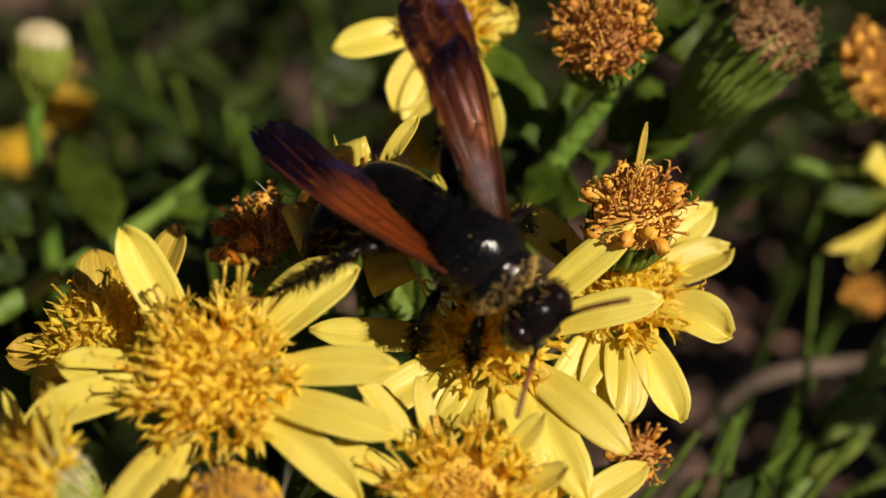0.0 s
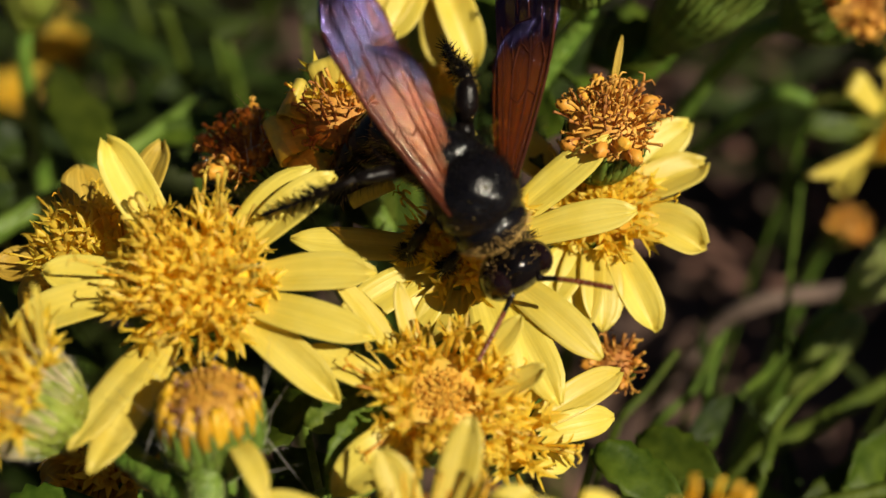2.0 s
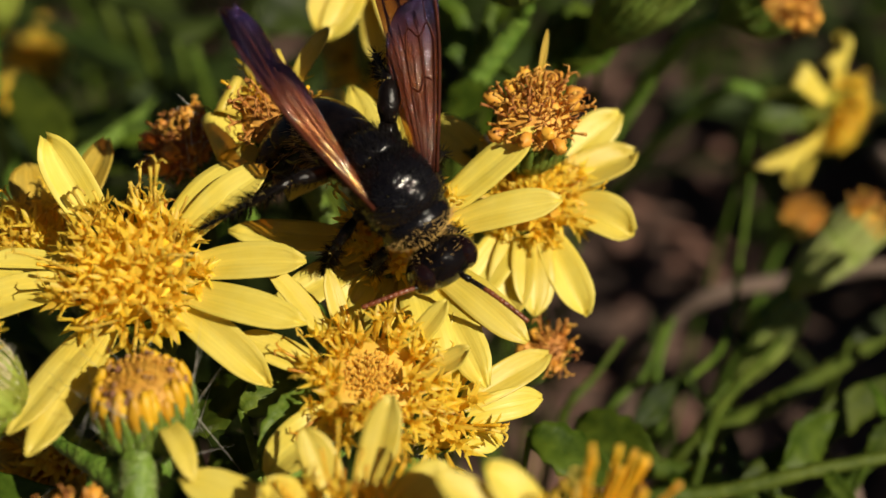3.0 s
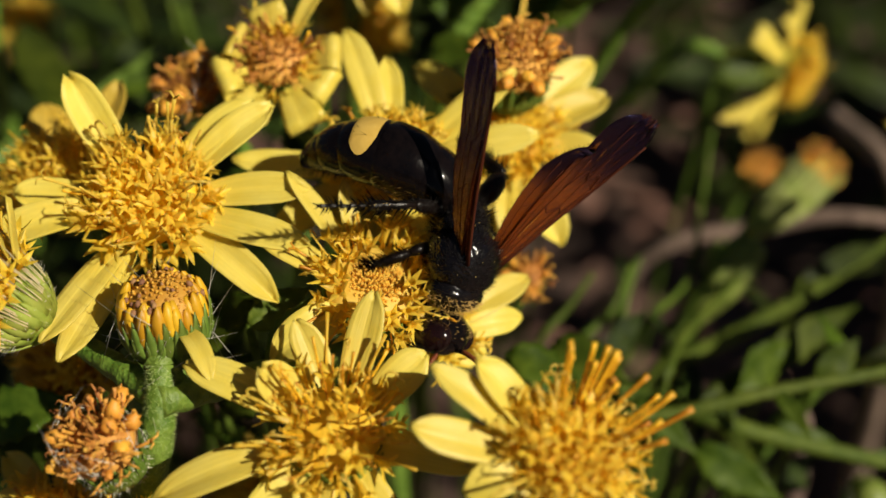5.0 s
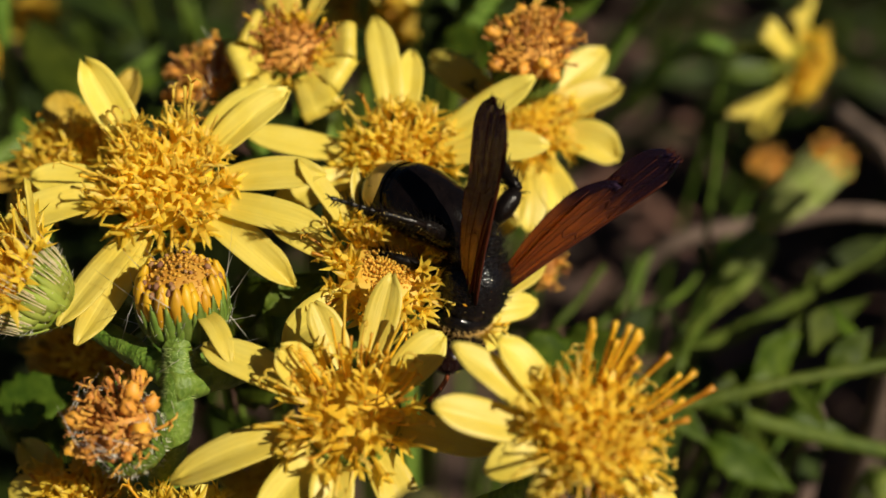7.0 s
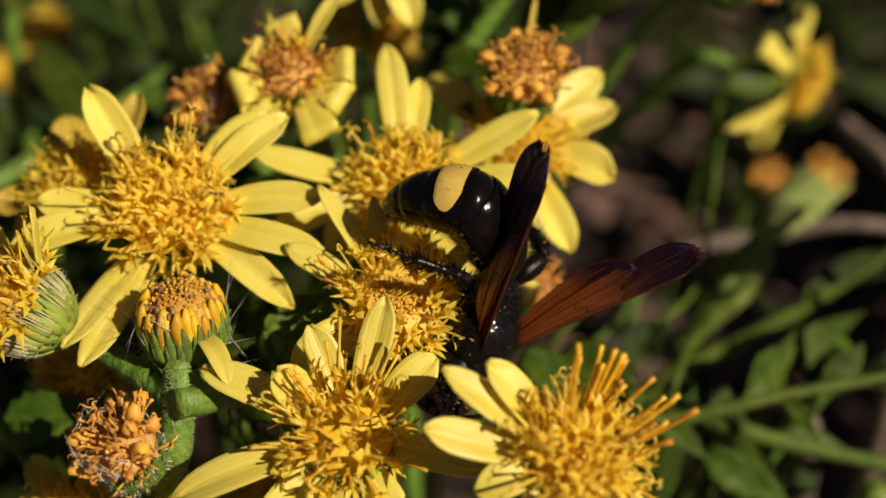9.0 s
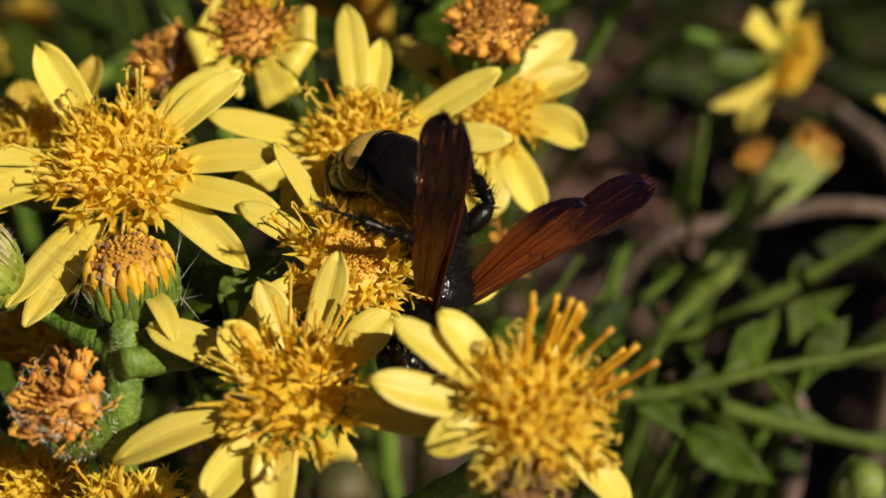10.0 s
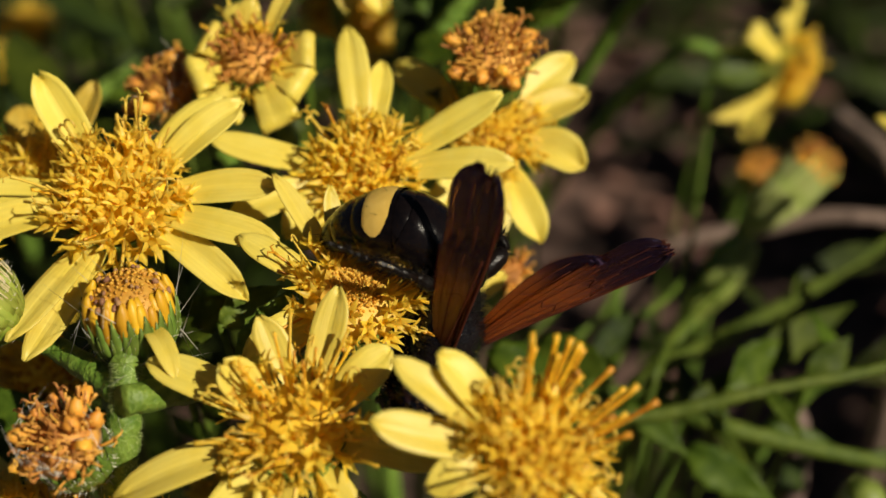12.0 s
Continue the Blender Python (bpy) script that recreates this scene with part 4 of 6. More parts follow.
leafy_stem([(45.8, 33.3, 98.7), (33.6, 23.0, 100.8), (25.3, 16.2, 102.4), (17.9, 10.5, 103.6), (13.9, 24.5, 0.0)], 0.95, 3, 509, "thick shaded green stem among leaves", 0.6)

SPRIGS = []


def sprig(root, tip, width, droop, label, mat=LITLEAF):
    """One leaf on its own thin stalk."""
    i = len(SPRIGS)
    a, b = Vector(root), Vector(tip)
    rr = random.Random(700 + i)
    th = thing("leaf_sprig", Matrix.Translation(a * MM), label, "leaf", "single leaves")
    part("blade", leaf_mesh((b - a).length, width, 720 + i, mat), th, aim((0, 0, 0), b - a, droop))
    foot = Vector((a.x + rr.uniform(-6, 6), a.y + 14, 0.0))
    stem_part(th, [a, a.lerp(foot, 0.3) + Vector((0, 3, -4)), foot], 0.22, 0.35, rr, Matrix.Translation(-a * MM), mat=SHADESTEM)
    SPRIGS.append(th)


# Sprigs that name the darker leaf material carry shade in their colour.
sprig((20.7, 4.4, 103.5), (25.8, -0.4, 102.7), 3.0, 0.6, "green lance-shaped leaf with folded midrib")
sprig((23.1, 5.3, 109.0), (27.6, 9.8, 109.5), 3.2, 0.9, "green lance-shaped leaf with folded midrib")
sprig((29.1, 6.3, 108.6), (31.9, 7.5, 111.4), 2.6, 0.9, "green lance-shaped leaf with folded midrib")
sprig((24.0, 8.3, 106.4), (35.3, 15.6, 108.5), 2.7, 0.7, "green lance-shaped leaf with folded midrib")
sprig((31.9, 20.6, 105.0), (41.3, 26.1, 105.2), 2.0, 0.9, "green lance-shaped leaf with folded midrib", SHADELEAF)
sprig((20.1, 12.5, 105.0), (18.9, 16.3, 106.3), 2.6, 0.9, "green lance-shaped leaf with folded midrib", SHADELEAF)
sprig((26.6, 5.1, 98.3), (25.6, 8.6, 99.2), 2.8, 0.9, "green lance-shaped leaf with folded midrib", SHADELEAF)
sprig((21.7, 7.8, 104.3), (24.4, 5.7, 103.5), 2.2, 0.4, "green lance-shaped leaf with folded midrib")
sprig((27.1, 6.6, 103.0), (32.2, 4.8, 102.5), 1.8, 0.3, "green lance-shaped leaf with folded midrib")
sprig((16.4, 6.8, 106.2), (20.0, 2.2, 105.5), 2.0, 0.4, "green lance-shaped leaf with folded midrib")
sprig((28.6, 5.4, 97.2), (31.7, 8.4, 97.5), 2.4, 0.9, "green lance-shaped leaf with folded midrib", SHADELEAF)
sprig((17.4, 22.5, 101.2), (18.7, 26.2, 102.3), 1.6, 0.9, "green lance-shaped leaf with folded midrib", SHADELEAF)
sprig((24.6, 20.6, 102.1), (23.7, 25.3, 104.3), 2.4, 0.9, "green lance-shaped leaf with folded midrib", SHADELEAF)
sprig((13.9, 7.5, 108.4), (12.5, 10.3, 108.6), 3.0, 0.9, "green lance-shaped leaf with folded midrib")
sprig((14.3, 11.1, 106.5), (18.4, 14.5, 107.3), 2.0, 0.7, "green lance-shaped leaf with folded midrib", SHADELEAF)
sprig((9.7, 6.1, 112.8), (13.6, 1.7, 113.9), 3.6, 0.2, "green lance-shaped leaf with folded midrib")
sprig((6.2, 1.6, 116.8), (11.8, -1.4, 116.5), 3.2, 0.2, "green lance-shaped leaf with folded midrib")
sprig((9.5, 31.2, 122.8), (14.0, 31.4, 126.0), 3.4, 0.9, "green lance-shaped leaf with folded midrib")
sprig((1.2, 24.5, 124.3), (5.0, 21.0, 126.4), 4.2, 0.6, "green lance-shaped leaf with folded midrib")
sprig((11.6, 40.1, 126.7), (15.8, 41.3, 128.0), 7.0, 1.0, "green lance-shaped leaf with folded midrib")
sprig((-13.5, 12.9, 120.4), (-9.1, 11.2, 124.5), 4.0, 0.3, "green lance-shaped leaf with folded midrib")
sprig((-12.7, -1.9, 122.0), (-8.8, -2.7, 125.5), 3.6, 0.4, "green lance-shaped leaf with folded midrib")
sprig((-22.3, 47.9, 114.4), (-26.6, 54.8, 116.2), 12.0, 0.6, "green lance-shaped leaf with folded midrib", SHADELEAF)
sprig((-14.3, 45.2, 117.4), (-9.9, 49.5, 119.2), 5.0, 0.7, "green lance-shaped leaf with folded midrib", SHADELEAF)
sprig((-0.2, 28.3, 122.6), (3.3, 27.3, 124.4), 4.5, 0.6, "green lance-shaped leaf with folded midrib", SHADELEAF)
sprig((-6.4, 23.0, 125.6), (-3.9, 20.5, 125.9), 3.0, 0.6, "green lance-shaped leaf with folded midrib", SHADELEAF)
sprig((-26.9, 4.9, 111.5), (-29.5, 8.4, 112.4), 4.0, 0.6, "green lance-shaped leaf with folded midrib")
sprig((-18.4, 0.7, 112.8), (-21.5, 4.0, 113.6), 4.0, 0.6, "green lance-shaped leaf with folded midrib")
sprig((-12.2, -0.7, 114.3), (-8.4, 0.1, 118.2), 4.5, 0.4, "green lance-shaped leaf with folded midrib")
sprig((-12.1, -1.3, 110.6), (-14.3, 2.0, 111.3), 4.0, 0.8, "green lance-shaped leaf with folded midrib")
sprig((-27.1, -1.0, 107.9), (-25.6, 4.1, 107.7), 4.5, 0.8, "green lance-shaped leaf with folded midrib")
sprig((-9.3, 18.7, 120.9), (-6.1, 23.3, 120.0), 4.0, 0.6, "green lance-shaped leaf with folded midrib")
sprig((-15.0, 18.5, 120.6), (-19.1, 23.6, 120.4), 4.5, 0.6, "green lance-shaped leaf with folded midrib")
sprig((-5.4, 13.4, 121.0), (-7.9, 15.8, 120.6), 3.5, 0.5, "green lance-shaped leaf with folded midrib")
sprig((-8.5, 14.9, 122.7), (-5.4, 17.8, 122.9), 4.0, 0.5, "green lance-shaped leaf with folded midrib")
sprig((6.6, 27.1, 124.2), (3.3, 32.0, 123.7), 5.0, 0.6, "green lance-shaped leaf with folded midrib")
sprig((-8.7, 14.3, 122.0), (-11.2, 11.1, 121.4), 4.0, 0.3, "green lance-shaped leaf with folded midrib")
sprig((-36.3, 27.6, 112.9), (-34.6, 28.4, 113.7), 3.0, 0.6, "green lance-shaped leaf with folded midrib", SHADELEAF)
sprig((-38.4, 34.8, 111.8), (-36.0, 37.6, 111.9), 4.0, 0.6, "green lance-shaped leaf with folded midrib", SHADELEAF)
sprig((-20.3, 25.9, 119.9), (-18.4, 23.1, 119.8), 4.0, 0.3, "green lance-shaped leaf with folded midrib", SHADELEAF)
sprig((9.1, 29.9, 124.4), (13.0, 30.3, 127.8), 4.0, 0.8, "green lance-shaped leaf with folded midrib")
sprig((13.7, 37.5, 123.8), (19.5, 38.9, 125.4), 4.0, 0.8, "green lance-shaped leaf with folded midrib")
sprig((27.6, 41.5, 110.3), (34.6, 42.8, 111.7), 3.2, 0.8, "green lance-shaped leaf with folded midrib")
sprig((-26.1, -4.2, 116.4), (-21.1, -3.7, 119.9), 3.5, 0.5, "green lance-shaped leaf with folded midrib")
sprig((-18.0, -6.2, 115.6), (-21.2, -5.9, 118.9), 3.0, 0.5, "green lance-shaped leaf with folded midrib")
sprig((-16.7, -2.4, 124.4), (-17.9, -5.7, 123.7), 3.0, 0.4, "green lance-shaped leaf with folded midrib")
sprig((-14.3, -10.3, 122.3), (-15.9, -9.8, 125.1), 2.4, 0.5, "green lance-shaped leaf with folded midrib")
sprig((7.8, 33.5, 122.4), (15.2, 39.1, 122.6), 5.0, 0.9, "green lance-shaped leaf with folded midrib")
sprig((-8.0, -6.4, 124.6), (-4.6, -3.6, 127.1), 2.6, 0.9, "bright green bract leaf with fine glandular hairs", CUPLEAF)
sprig((-9.3, -3.8, 125.2), (-5.9, -2.1, 126.4), 2.2, 0.9, "bright green bract leaf with fine glandular hairs", CUPLEAF)


def twig(seed, line, r0):
    foot, rr = Vector(line[-1]), random.Random(800 + seed)
    th = thing("dry_twig", Matrix.Translation(foot * MM), "thin bare pale brown dry twig", "twig", "dry twigs")
    inv = Matrix.Translation(-foot * MM)
    stem_part(th, line, r0 * 0.7, r0, rr, inv, name="shoot", mat=TWIG)
    a = Vector(line[0]).lerp(Vector(line[1]), 0.6)
    d = (Vector(line[0]) - Vector(line[1])).normalized()
    stem_part(th, [a + d * 5 + Vector((0, 2.5, -2.5)), a + d * 2 + Vector((0, 1.2, -0.8)), a], r0 * 0.3, r0 * 0.5, rr, inv, name="side_shoot", mat=TWIG)


twig(0, [(49.2, 36.8, 96.2), (41.1, 37.5, 96.9), (35.1, 38.4, 94.9), (23.0, 39.0, 89.6), (17.5, 44.8, 0.0)], 0.9)
twig(1, [(30.6, 14.8, 98.6), (31.9, 12.3, 95.8), (32.8, 17.7, 0.0)], 1.1)
twig(2, [(49.3, 66.6, 87.5), (53.5, 53.2, 87.4), (64.6, 55.2, 0.0)], 1.4)


def thicket():
    rr = random.Random(11)
    spots = []
    for _ in range(2000):
        if len(spots) >= 84:
            break
        x, y = rr.uniform(-120, 150), rr.uniform(45, 260)
        if 0 < x < 80 and y < 150:
            continue
        if x > 5 and rr.random() < 0.45:
            continue
        if all((x - a) ** 2 + (y - b) ** 2 > 11 ** 2 for a, b in spots):
            spots.append((x, y))
    for i, (x, y) in enumerate(spots):
        top = rr.uniform(55, 98) - 0.12 * (y - 45)
        if x > 0:
            top *= 0.72
        top = max(28, top)
        lx, ly = rr.uniform(-14, 14), rr.uniform(-12, 10)
        line = [(x + lx, y + ly, top), (x + lx * 0.5, y + ly * 0.4, top * 0.6), (x, y, 0)]
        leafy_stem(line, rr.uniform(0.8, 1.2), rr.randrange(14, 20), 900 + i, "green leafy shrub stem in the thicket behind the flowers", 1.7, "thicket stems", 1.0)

    # Four stems added sunward of the fading flowers, to shade them.
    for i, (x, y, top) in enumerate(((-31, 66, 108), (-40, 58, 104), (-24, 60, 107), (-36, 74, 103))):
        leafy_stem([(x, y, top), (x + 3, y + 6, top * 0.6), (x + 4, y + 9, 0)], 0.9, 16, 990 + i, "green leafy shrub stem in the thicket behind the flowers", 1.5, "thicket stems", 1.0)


thicket()


def shade_hedge():
    """Unseen shrub stems added beyond the view, towards the sun, to shade the background."""
    rr = random.Random(23)
    for i in range(16):
        x, y = rr.uniform(79, 165), rr.uniform(-10, 110)
        top = rr.uniform(60, 105)
        lx = rr.uniform(-6, 14)
        leafy_stem([(x + lx, y, top), (x + lx * 0.5, y + 3, top * 0.55), (x, y + 4, 0)], rr.uniform(0.9, 1.3), 18, 1200 + i, "unseen leafy shrub stem added to shade the background", 2.0, "thicket stems", 1.0)


shade_hedge()

# ---- the wasp ----


def wasp():
    rr = random.Random(5)
    th = thing("wasp", Matrix.Identity(4), "large black hairy wasp with amber wings on yellow flowers", "wasp")
    P = {}
    # three parts of the thorax
    s = Shape().ball((0.35, 0, 0.05), (2.35, 2.35, 1.95), 32, 24, 0.06)
    part("mesothorax", s.mesh("mesothorax", ROUGHBLACK), th)
    s = Shape().ball((2.2, 0, -0.1), (1.15, 2.0, 1.5), 24, 14, 0.06)
    part("pronotum", s.mesh("pronotum", ROUGHBLACK), th)
    s = Shape().ball((-1.6, 0, -0.4), (1.7, 1.8, 1.4), 24, 16, 0.08)
    part("propodeum", s.mesh("propodeum", ROUGHBLACK), th)

    def fur(c, r, front, count, length, mat, name, radius=0.022):
        def fn():
            while True:
                d = Vector((rr.gauss(0, 1), rr.gauss(0, 1), rr.gauss(0, 1))).normalized()
                if front(d):
                    break
            p = Vector((c[0] + d.x * r[0], c[1] + d.y * r[1], c[2] + d.z * r[2]))
            return p, (d + Vector((-0.5, 0, 0.1)) + Vector((rr.gauss(0, 0.25), rr.gauss(0, 0.25), rr.gauss(0, 0.25)))).normalized()
        return part(name, hairs_mesh(name, count, rr, fn, length, radius, mat), th, kind="stuff")

    fur((2.2, 0, -0.1), (1.15, 2.0, 1.5), lambda d: d.x > 0.25, 420, 0.4, GOLDHAIR, "collar_hair")
    fur((0.35, 0, 0.05), (2.35, 2.35, 1.95), lambda d: d.z < 0.1 or abs(d.y) > 0.8, 420, 0.45, BLACKHAIR, "thorax_hair")
    fur((0.35, 0, 0.05), (2.33, 2.33, 1.93), lambda d: d.z > -0.2, 950, 0.4, BLACKHAIR, "short_hair", 0.02)
    fur((-1.6, 0, -0.4), (1.7, 1.8, 1.4), lambda d: d.x < 0.7, 1000, 0.65, BLACKHAIR, "waist_hair")
    # pollen
    def grains(count):
        s = Shape()
        for _ in range(count):
            d = Vector((rr.gauss(0, 1), rr.gauss(0, 1), rr.gauss(-0.3, 1))).normalized()
            if d.z > 0.1 and rr.random() < 0.88:
                continue
            c, r = rr.choice((((0.35, 0, 0.05), (2.35, 2.35, 1.95)), ((2.2, 0, -0.1), (1.15, 2.0, 1.5)), ((-1.6, 0, -0.4), (1.7, 1.8, 1.4))))
            p = Vector((c[0] + d.x * r[0] * 1.04, c[1] + d.y * r[1] * 1.04, c[2] + d.z * r[2] * 1.04))
            q = rr.uniform(0.014, 0.032)
            s.ball(p, (q, q, q), 5, 4)
        return s.mesh("pollen", POLLEN)
    part("pollen", grains(260), th, kind="stuff")
    # head
    hd = part("head", Shape().ball((0, 0, 0), (1.3, 1.85, 1.6), 28, 20, 0.04).mesh("head", BLACK), th, Matrix.Translation(Vector((4.5, 0, -0.5)) * MM))
    for sg in (1, -1):
        part("eye", Shape().ball((0.18, sg * 1.25, 0.15), (0.98, 0.75, 1.28), 20, 14).mesh("eye", EYE), hd, label="dark glossy compound eye")
        part("mandible", Shape().tube([(0.6, sg * 0.75, -0.9), (1.0, sg * 0.6, -1.35), (1.1, sg * 0.15, -1.7)], [0.28, 0.22, 0.06], 8).mesh("mandible", LEGBLACK), hd)

    def hfn():
        while True:
            d = Vector((rr.gauss(0, 1), rr.gauss(0, 1), rr.gauss(0, 1))).normalized()
            if d.x < 0.1 or (d.z < -0.3):
                break
        return Vector((d.x * 1.28, d.y * 1.83, d.z * 1.58)), d
    part("head_hair", hairs_mesh("head_hair", 220, rr, hfn, 0.4, 0.018, GOLDHAIR), hd, kind="stuff")
    for sg, key in ((1, "la"), (-1, "ra")):
        base = Vector((5.4, sg * 0.42, -0.4))
        an = new("antenna", Shape().tube([(0, 0, 0), (0.45, 0, 0.15), (0.85, 0, 0.25)], [0.12, 0.17, 0.19], 8).mesh("scape", LEGBLACK))
        an.parent = th
        tagged(an, "jointed reddish brown feeler")
        pts = bezier([(0.85, 0, 0.25), (2.0, 0, 0.42), (3.2, 0, 0.32), (4.5, 0, 0.0)], 4)
        for j in range(len(pts) - 1):
            a, b = pts[j], pts[j + 1]
            q = Shape().tube([a, a.lerp(b, 0.15), a.lerp(b, 0.8), b], [0.122, 0.138, 0.14, 0.125], 8)
            part("antenna_segment", q.mesh("antenna_segment", LEGBLACK if j < 3 else ANTENNA), an)
        P[key] = an
    # abdomen: a front part of two rings, and a rear part of four that bends on it
    def bent(arc, total):
        rad = total / arc

        def spine(f):
            a = arc * f
            return Vector((-rad * math.sin(a), 0, -rad * (1 - math.cos(a)))), Vector((-math.cos(a), 0, -math.sin(a))), Vector((-math.sin(a), 0, math.cos(a)))
        return spine

    def girth(f):
        return 1.88 * max(0.0, math.sin(math.pi * (0.04 + 0.95 * f) ** 0.78)) ** 0.6 + 0.02

    def ring_fn(spine, f0, f1, g0, g1, lift):
        def fn(u, v):
            f = f0 + (f1 - f0) * v
            p, t, n = spine(f)
            g = girth(g0 + (g1 - g0) * v) * (1 + 0.03 * math.sin(math.pi * v) + 0.035 * v) + lift
            if v > 0.97:
                g *= 0.96
            a = math.pi * (2 * u - 1)
            return p + Vector((0, 1, 0)) * (g * 1.05 * math.sin(a)) + n * (g * 0.97 * math.cos(a))
        return fn

    def fuzz(spine, g0, g1, owner, count, mat, name, below):
        def fn():
            while True:
                a = rr.uniform(-math.pi, math.pi)
                if abs(a) > below or (mat is BLACKHAIR and rr.random() < 0.12):
                    break
            f = rr.uniform(0.05, 0.98)
            p, t, n = spine(f)
            d = Vector((0, 1, 0)) * math.sin(a) + n * math.cos(a)
            return p + d * girth(g0 + (g1 - g0) * f) * 0.98, (d + t * 0.8).normalized()
        part(name, hairs_mesh(name, count, rr, fn, 0.65, 0.018, mat), owner, kind="stuff")

    ab = new("abdomen", None)
    ab.parent = th
    front = bent(radians(35.0), 5.3)
    for f0, f1 in ((0, 0.52), (0.52, 1.0)):
        part("abdomen_segment", Shape().grid(ring_fn(front, f0, f1 + 0.02, f0 * 0.47, (f1 + 0.02) * 0.47, 0), 36, 10, closed=True).mesh("abdomen_segment", BLACK), ab)
    fuzz(front, 0, 0.47, ab, 200, BLACKHAIR, "belly_hair", 1.5)
    fuzz(front, 0, 0.47, ab, 420, GOLDHAIR, "golden_belly_hair", 1.55)
    back = new("abdomen_tip", None)
    back.parent = th
    rear = bent(radians(48.0), 5.6)
    cuts = (0.0, 0.36, 0.62, 0.83, 1.0)
    part("abdomen_joint", Shape().ball((0.1, 0, 0), (1.5, girth(0.47) * 1.0, girth(0.47) * 0.93), 24, 14).mesh("abdomen_joint", BLACK), back)
    for f0, f1 in zip(cuts, cuts[1:]):
        part("abdomen_segment", Shape().grid(ring_fn(rear, f0, min(1, f1 + 0.015), 0.47 + f0 * 0.53, 0.47 + min(1, f1 + 0.015) * 0.53, 0), 36, 9, closed=True).mesh("abdomen_segment", BLACK), back)
    patch_fn = ring_fn(rear, 0.03, 0.27, 0.486, 0.613, 0.04)

    def patch(u, v):
        q = 2 * v - 1
        k = math.sqrt(max(0.02, 1 - 0.8 * q * q))
        return patch_fn(0.5 + (u - 0.5) * 0.35 * k, v)
    part("yellow_spot", Shape().grid(patch, 16, 10).mesh("yellow_spot", BAND), back, label="pale yellow spot")
    fuzz(rear, 0.47, 1.0, back, 90, GOLDHAIR, "golden_belly_hair", 1.7)
    fuzz(rear, 0.47, 1.0, back, 330, BLACKHAIR, "belly_hair", 1.4)
    P["abd"], P["tip"] = ab, back

    # wings: x from root to tip, y towards the leading edge
    def wing(sg):
        root = new("wing", None)
        root.parent = th

        def fore(u, v):
            shut = math.sqrt(max(0.10, 1 - ((v - 0.80) / 0.205) ** 2)) if v > 0.80 else 1.0
            chord = 0.8 + 3.2 * v ** 0.85
            lead = 0.32 + 0.25 * math.sin(math.pi * v * 0.7) - (1 - shut) * chord * 0.45
            y = lead - chord * shut * (1 - u)
            rag = (0.55 * noise.noise(Vector((u * 9, sg * 3, 1))) + 0.45 * noise.noise(Vector((u * 31, sg * 3, 7)))) * max(0.0, v - 0.82) / 0.18
            z = 0.045 * math.sin(u * 24 + v) * v + 0.02 * noise.noise(Vector((u * 14, v * 6, sg))) + 0.30 * math.sin(math.pi * v) - 0.25 * (1 - u) * v + 0.5 * (u - 0.5) ** 2 * v
            return (11.7 * v + rag, y, sg * z)
        fw = part("forewing", Shape().sheet(fore, 48, 40, 0.03).mesh("forewing", WING), root, label="translucent amber forewing with a dark tip")

        def hind(u, v):
            shut = math.sqrt(max(0.012, 1 - ((v - 0.6) / 0.4) ** 2)) if v > 0.6 else 1.0
            chord = 0.5 + 2.9 * v ** 0.7
            y = -0.2 - 0.55 * v - (1 - shut) * chord * 0.3 - chord * shut * (1 - u)
            rag = (0.5 * noise.noise(Vector((u * 9, sg * 3, 5))) + 0.4 * noise.noise(Vector((u * 27, sg * 3, 9)))) * max(0.0, v - 0.8) / 0.2
            return (0.2 + 8.9 * v + rag - 0.8 * (1 - u) * v, y, sg * (0.18 + 0.035 * math.sin(u * 17) * v + 0.35 * math.sin(math.pi * v) - 0.3 * (1 - u) * v))
        hw = part("hindwing", Shape().sheet(hind, 36, 28, 0.03).mesh("hindwing", HINDWING), root, label="smaller translucent brown hindwing")
        # worn fringe along the tip and the trailing edge
        s = Shape()
        for _ in range(150):
            u = rr.random()
            a = Vector(fore(u, 0.985))
            s.spike(a, a + Vector((rr.uniform(0.1, 0.45), rr.gauss(0, 0.08), rr.gauss(0, 0.05))), 0.018)
        part("wing_fringe", s.mesh("wing_fringe", VEIN), fw, kind="stuff")
        s = Shape()
        for _ in range(190):
            v = rr.uniform(0.2, 1.0)
            a = Vector(hind(0.01, v))
            s.spike(a, a + Vector((rr.uniform(0.0, 0.3), -rr.uniform(0.1, 0.4), rr.gauss(0, 0.06))), 0.014)
        part("wing_fringe", s.mesh("wing_fringe", VEIN), hw, kind="stuff")

        def vein(fn, uv, r, owner):
            pts = [Vector(fn(u, v)) for u, v in uv]
            part("vein", Shape().tube(bezier(pts, 4), r * 0.85, 6).mesh("vein", VEIN), owner)
        vein(fore, [(0.98, 0.0), (0.985, 0.3), (0.985, 0.6), (0.97, 0.9)], 0.11, fw)
        vein(fore, [(0.75, 0.0), (0.84, 0.2), (0.88, 0.4), (0.9, 0.58)], 0.07, fw)
        vein(fore, [(0.5, 0.02), (0.6, 0.2), (0.66, 0.4), (0.62, 0.6), (0.6, 0.75)], 0.05, fw)
        vein(fore, [(0.3, 0.03), (0.3, 0.25), (0.32, 0.5), (0.28, 0.68)], 0.05, fw)
        vein(fore, [(0.9, 0.58), (0.78, 0.66), (0.62, 0.6), (0.45, 0.64), (0.3, 0.5)], 0.06, fw)
        vein(fore, [(0.86, 0.4), (0.66, 0.42), (0.5, 0.36), (0.31, 0.38)], 0.06, fw)
